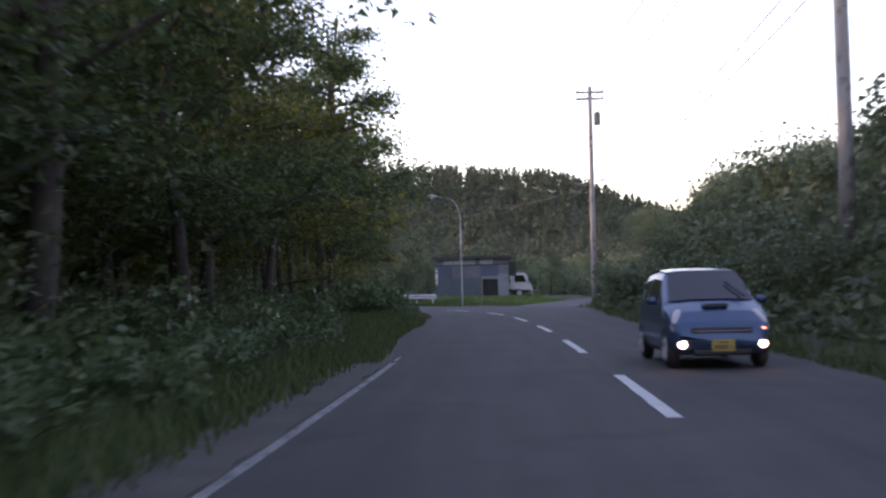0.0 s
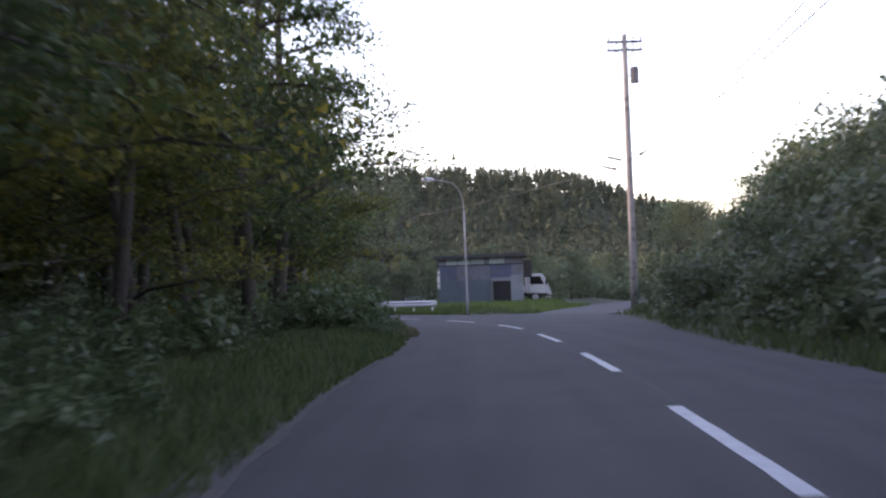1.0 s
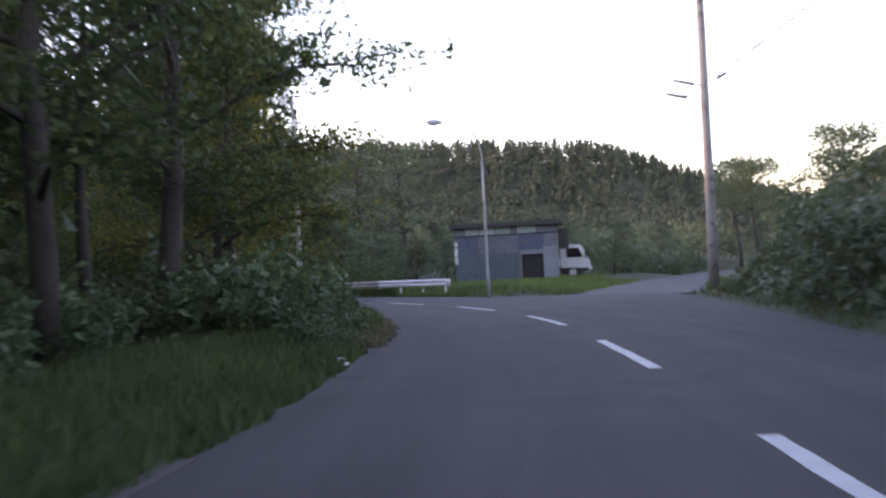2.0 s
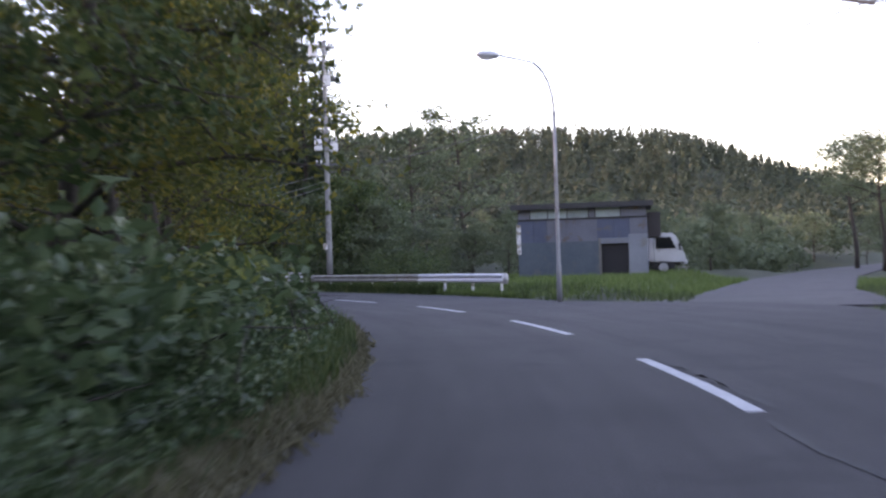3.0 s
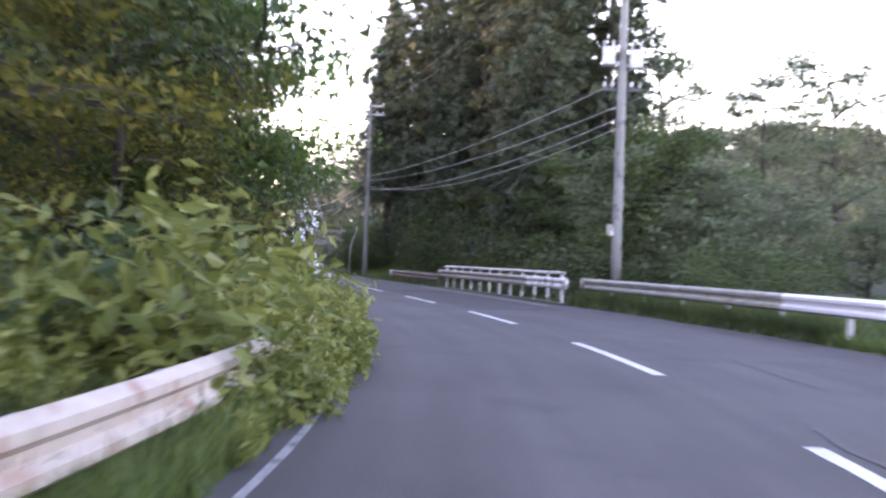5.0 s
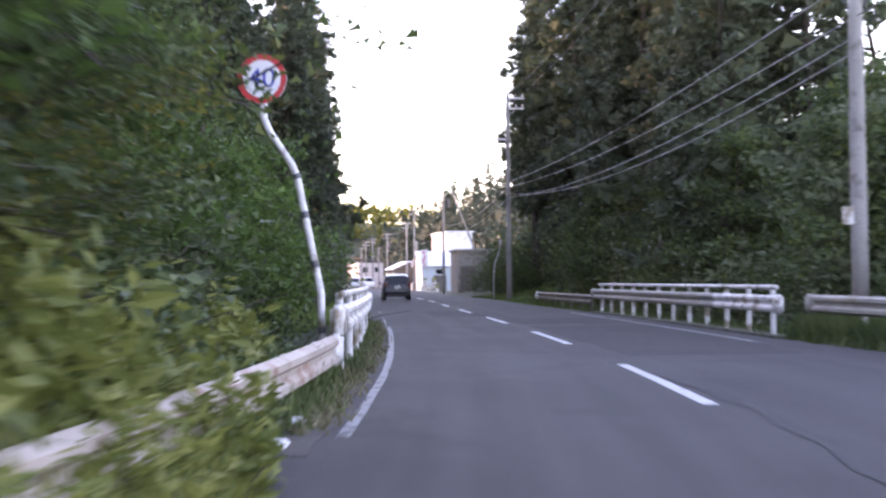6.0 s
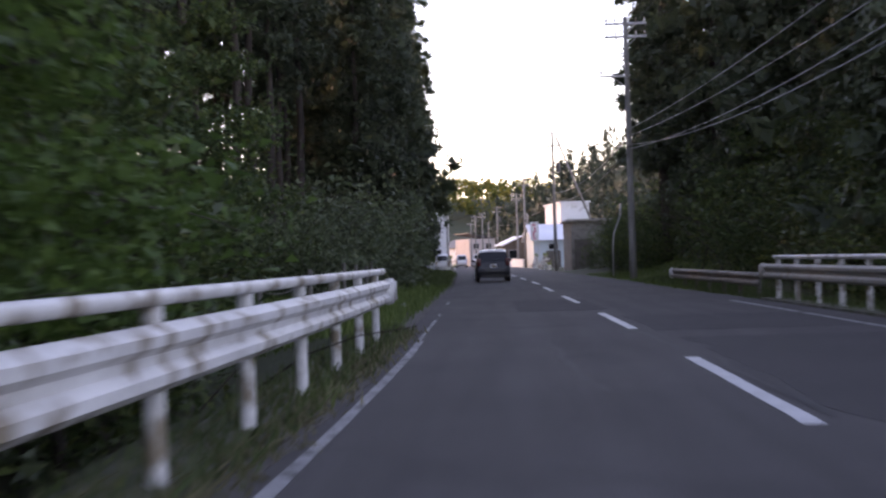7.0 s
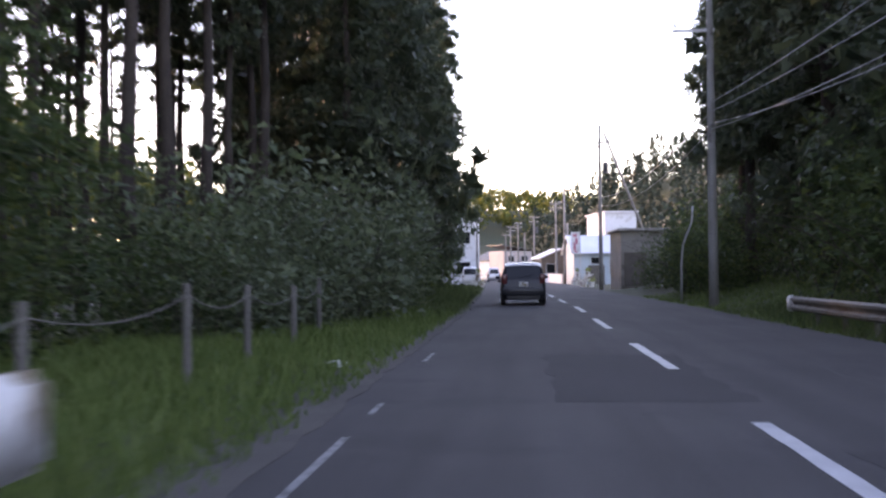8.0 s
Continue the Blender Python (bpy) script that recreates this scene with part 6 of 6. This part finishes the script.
# ---- village ----
def block(name, m, label, wide, deep, high, wall, roof_mat, roof="flat", windows=(), door=None, category="building"):
    """A building with its front towards -y; windows: (x, z, width, height) on the front."""
    ob = thing(name, m, label, category)
    bm = box(bmesh.new(), -wide / 2, wide / 2, 0, deep, -0.3, high)
    part("wall", bm, wall, ob)
    bm = bmesh.new()
    if roof == "flat":
        box(bm, -wide / 2 - 0.2, wide / 2 + 0.2, -0.25, deep + 0.2, high, high + 0.16, 0.01)
    else:
        h = wide * 0.22 if roof == "gable" else 0.9
        if roof == "eave":
            ring = []
            for y, z in ((-0.5, high - 0.1), (deep / 2, high + 1.7), (deep + 0.5, high - 0.1), (deep + 0.5, high + 0.02), (deep / 2, high + 1.84), (-0.5, high + 0.02)):
                ring.append((y, z))
            lf, rt = ([bm.verts.new((x, y, z)) for y, z in ring] for x in (-wide / 2 - 0.3, wide / 2 + 0.3))
            bm.faces.new(lf)
            bm.faces.new(rt[::-1])
            for j in range(6):
                bm.faces.new((lf[j], lf[(j + 1) % 6], rt[(j + 1) % 6], rt[j]))
            for x in (-wide / 2, wide / 2):
                gab = bmesh.new()
                gab.faces.new([gab.verts.new(p) for p in ((x, 0, high), (x, deep, high), (x, deep / 2, high + 1.6))])
                part("gable", gab, wall, ob)
            ring = []
        if roof == "gable":
            ring = [(-wide / 2 - 0.3, high - 0.1), (0, high + h), (wide / 2 + 0.3, high - 0.1), (wide / 2 + 0.3, high + 0.06), (0, high + h + 0.18), (-wide / 2 - 0.3, high + 0.06)]
        elif roof == "lean":
            ring = [(-wide / 2 - 0.3, high + h), (wide / 2 + 0.3, high), (wide / 2 + 0.3, high + 0.14), (-wide / 2 - 0.3, high + h + 0.14)]
        fr, bk = ([bm.verts.new((x, y, z)) for x, z in ring] for y in (-0.4, deep + 0.4))
        if ring:
            bm.faces.new(fr)
            bm.faces.new(bk[::-1])
        for j in range(len(ring)):
            bm.faces.new((fr[j], fr[(j + 1) % len(ring)], bk[(j + 1) % len(ring)], bk[j]))
        if roof == "gable":
            for y in (0.0, deep):
                gab = bmesh.new()
                gab.faces.new([gab.verts.new(p) for p in ((-wide / 2, y, high), (wide / 2, y, high), (0, y, high + h))])
                part("gable", gab, wall, ob)
    part("roof", bm, roof_mat, ob)
    for x, z, w_, h_ in windows:
        fr = part("window", box(bmesh.new(), x - w_ / 2, x + w_ / 2, -0.05, 0.02, z, z + h_, 0.01), STEEL, ob)
        part("pane", box(bmesh.new(), x - w_ / 2 + 0.06, x + w_ / 2 - 0.06, -0.062, -0.052, z + 0.06, z + h_ - 0.06), GLASS_DARK, fr)
    if door:
        x, w_, h_ = door
        part("door", box(bmesh.new(), x - w_ / 2, x + w_ / 2, -0.06, 0.02, -0.05, h_, 0.01), surface("door_paint_" + name, (0.08, 0.07, 0.06), (0.14, 0.12, 0.1), 0.6, 20, 2), ob)
    return ob


GREYWALL = surface("grey_render", (0.2, 0.19, 0.175), (0.3, 0.285, 0.26), 0.85, 20, 0.7, bump=0.2, stain=(0.15, 0.14, 0.12))
WHITEWALL = surface("white_render", (0.6, 0.6, 0.62), (0.74, 0.74, 0.76), 0.75, 15, 0.6, bump=0.1, stain=(0.5, 0.49, 0.48))
BLUEWALL = surface("pale_blue_cladding", (0.4, 0.48, 0.52), (0.5, 0.58, 0.62), 0.6, 15, 0.8, bump=0.1)
WHITEROOF = surface("white_metal_roof", (0.62, 0.63, 0.68), (0.78, 0.78, 0.82), 0.45, 12, 0.5, bump=0.08)
DARKROOF = surface("dark_tiles", (0.05, 0.05, 0.055), (0.1, 0.1, 0.1), 0.6, 12, 0.8, bump=0.4)
BROWN = surface("brown_boards", (0.1, 0.075, 0.055), (0.17, 0.13, 0.1), 0.8, 12, 1.0, bump=0.3)


def at_street(s, o, turn):
    x, y = on_road(s, o)
    return pose(x, y, max(0.0, ground_at(x, y)), 0, 0, heading(s) + turn)


block("grey_store", at_street(167, 6.5, 0), "small grey flat-roofed store beside the road", 3.0, 6.5, 3.45, GREYWALL, CONCRETE, "flat", (), (-0.6, 1.4, 2.1), "store")
block("white_hall", at_street(222, 12.2, 4), "tall plain white hall behind the workshop", 3.6, 10, 7.8, WHITEWALL, WHITEROOF, "flat", (), None, "hall")
block("white_workshop", at_street(206, 8.2, 3), "low pale blue workshop with a white metal roof", 6.2, 7, 3.0, BLUEWALL, WHITEROOF, "eave", ((1.2, 0.9, 1.6, 1.5), (-0.9, 1.9, 1.1, 0.7)), (-0.9, 1.6, 1.8), "workshop")
block("white_house", at_street(205, -7.5, -3), "white two-storey house behind the cedars", 6, 8, 6.4, WHITEWALL, DARKROOF, "lean", ((1.9, 3.9, 1.2, 1.2), (1.8, 0.9, 1.4, 1.3)), (-1.2, 1.0, 2.1), "house")
block("brown_house", at_street(236, 7.0, 4), "small brown house with a pale metal roof down the street", 4.8, 6, 2.9, BROWN, WHITEROOF, "gable", ((-1.2, 1.0, 1.3, 1.2),), (1.3, 0.9, 2.0), "house")
block("cream_house", at_street(246, -9.5, -8), "cream two-storey house down the street", 7, 8, 5.6, WHITEWALL, DARKROOF, "gable", ((-1.8, 3.4, 1.3, 1.2), (1.6, 3.4, 1.3, 1.2), (0, 0.9, 1.6, 1.3)), None, "house")
block("low_house", at_street(288, 10.5, 8), "low pale house where the street bends away", 7, 7, 3.2, WHITEWALL, DARKROOF, "gable", ((-2, 1.0, 1.4, 1.2), (0.6, 1.0, 1.4, 1.2)), None, "house")
block("pink_house", at_street(276, 8.6, 10), "small pinkish house between the street poles", 5, 6, 4.6, surface("pink_render", (0.5, 0.4, 0.37), (0.62, 0.52, 0.48), 0.8, 15, 0.8, bump=0.1), DARKROOF, "lean", ((-1.2, 2.8, 1.1, 1.0), (1.2, 2.8, 1.1, 1.0)), None, "house")
wall_v, wall_f = strip(214, 233, 4.65, 4.8, 0.95, 1.0)
low_wall = part("yard_wall", mesh_of("yard_wall", *slab(wall_v, wall_f, 1.1)), WHITEWALL)
tagged(low_wall, "low white yard wall along the village street", "wall", kind="structure")
banner = thing("shop_banner", at_street(190, 4.3, 0), "white shop banner with pink bars on a thin pole", "banner")
part("pole", rod(bmesh.new(), (0, 0, -0.1), (0, 0, 4.6), 0.04, n=10), STEEL, banner)
flag = part("cloth", box(bmesh.new(), -0.75, -0.05, -0.01, 0.01, 2.7, 4.5, 0.004), WHITEWALL, banner)
for xa, xb, za, zb in ((-0.6, -0.25, 4.1, 4.35), (-0.4, -0.2, 3.5, 4.0), (-0.55, -0.35, 3.0, 3.6), (-0.5, -0.2, 2.8, 2.95)):
    part("bar", box(bmesh.new(), xa, xb, -0.016, -0.012, za, zb), plain("pink_ink", (0.55, 0.2, 0.26), 0.7), flag)
stand = thing("planter_stand", at_street(184, 4.35, 0), "stack of white planters with pale flowers at the roadside", "planter", "roadside planters")
for k, (dx, z, rr) in enumerate(((-0.3, 0.0, 0.28), (0.3, 0.0, 0.26), (0.0, 0.42, 0.24), (0.02, 0.8, 0.17))):
    part("pot", rod(bmesh.new(), (dx, 0, z), (dx, 0, z + 0.4), rr * 0.75, rr, 14), RAIL_WHITE, stand)
    c = np.array([dx, 0, z + 0.5]) + pr.normal(0, 1, (70, 3)) * (rr * 0.7, rr * 0.7, 0.13)
    fl = part("flowers", mesh_of("flowers", *leaf_quads(c, pr.normal(0, 1, (70, 3)), np.full(70, 0.13), np.full(70, 0.1))), (RAIL_WHITE, BRIGHT_LEAF)[k % 2], stand)
    tagged(fl, kind="stuff")
copy_thing(stand, at_street(196, 4.5, 40))
copy_thing(stand, at_street(188, -4.25, 15))
for s, o, turn, paint, what in ((240, 1.3, 180, TRUCK, "white"), (197, -5.0, 0, TRUCK, "white"), (228, -1.9, 0, SILVER, "silver")):
    x, y = on_road(s, o)
    c = car("parked_car", pose(x, y, 0.02, 0, 0, heading(s) + turn), what + " small car standing in the village street", paint, paint, 0.735, 3.4,
            [(-1.69, 0.62), (-1.64, 0.95), (-1.5, 1.5), (-1.2, 1.66), (-0.3, 1.7), (0.4, 1.62), (1.05, 1.05), (1.4, 0.92), (1.6, 0.72), (1.69, 0.5)], 0.95, (0.42, 1.03), (-1.63, -1.5), 1.6, (1.12, -1.15), 0.28)
    for sd in (-1, 1):
        part("headlight", rod(bmesh.new(), (sd * 0.55, 1.56, 0.7), (sd * 0.55, 1.66, 0.68), 0.1, 0.08, 12), LENS, c)
        part("tail_lamp", box(bmesh.new(), sd * 0.62 - 0.06, sd * 0.62 + 0.06, -1.71, -1.62, 0.7, 0.9, 0.01), RED_LENS, c)
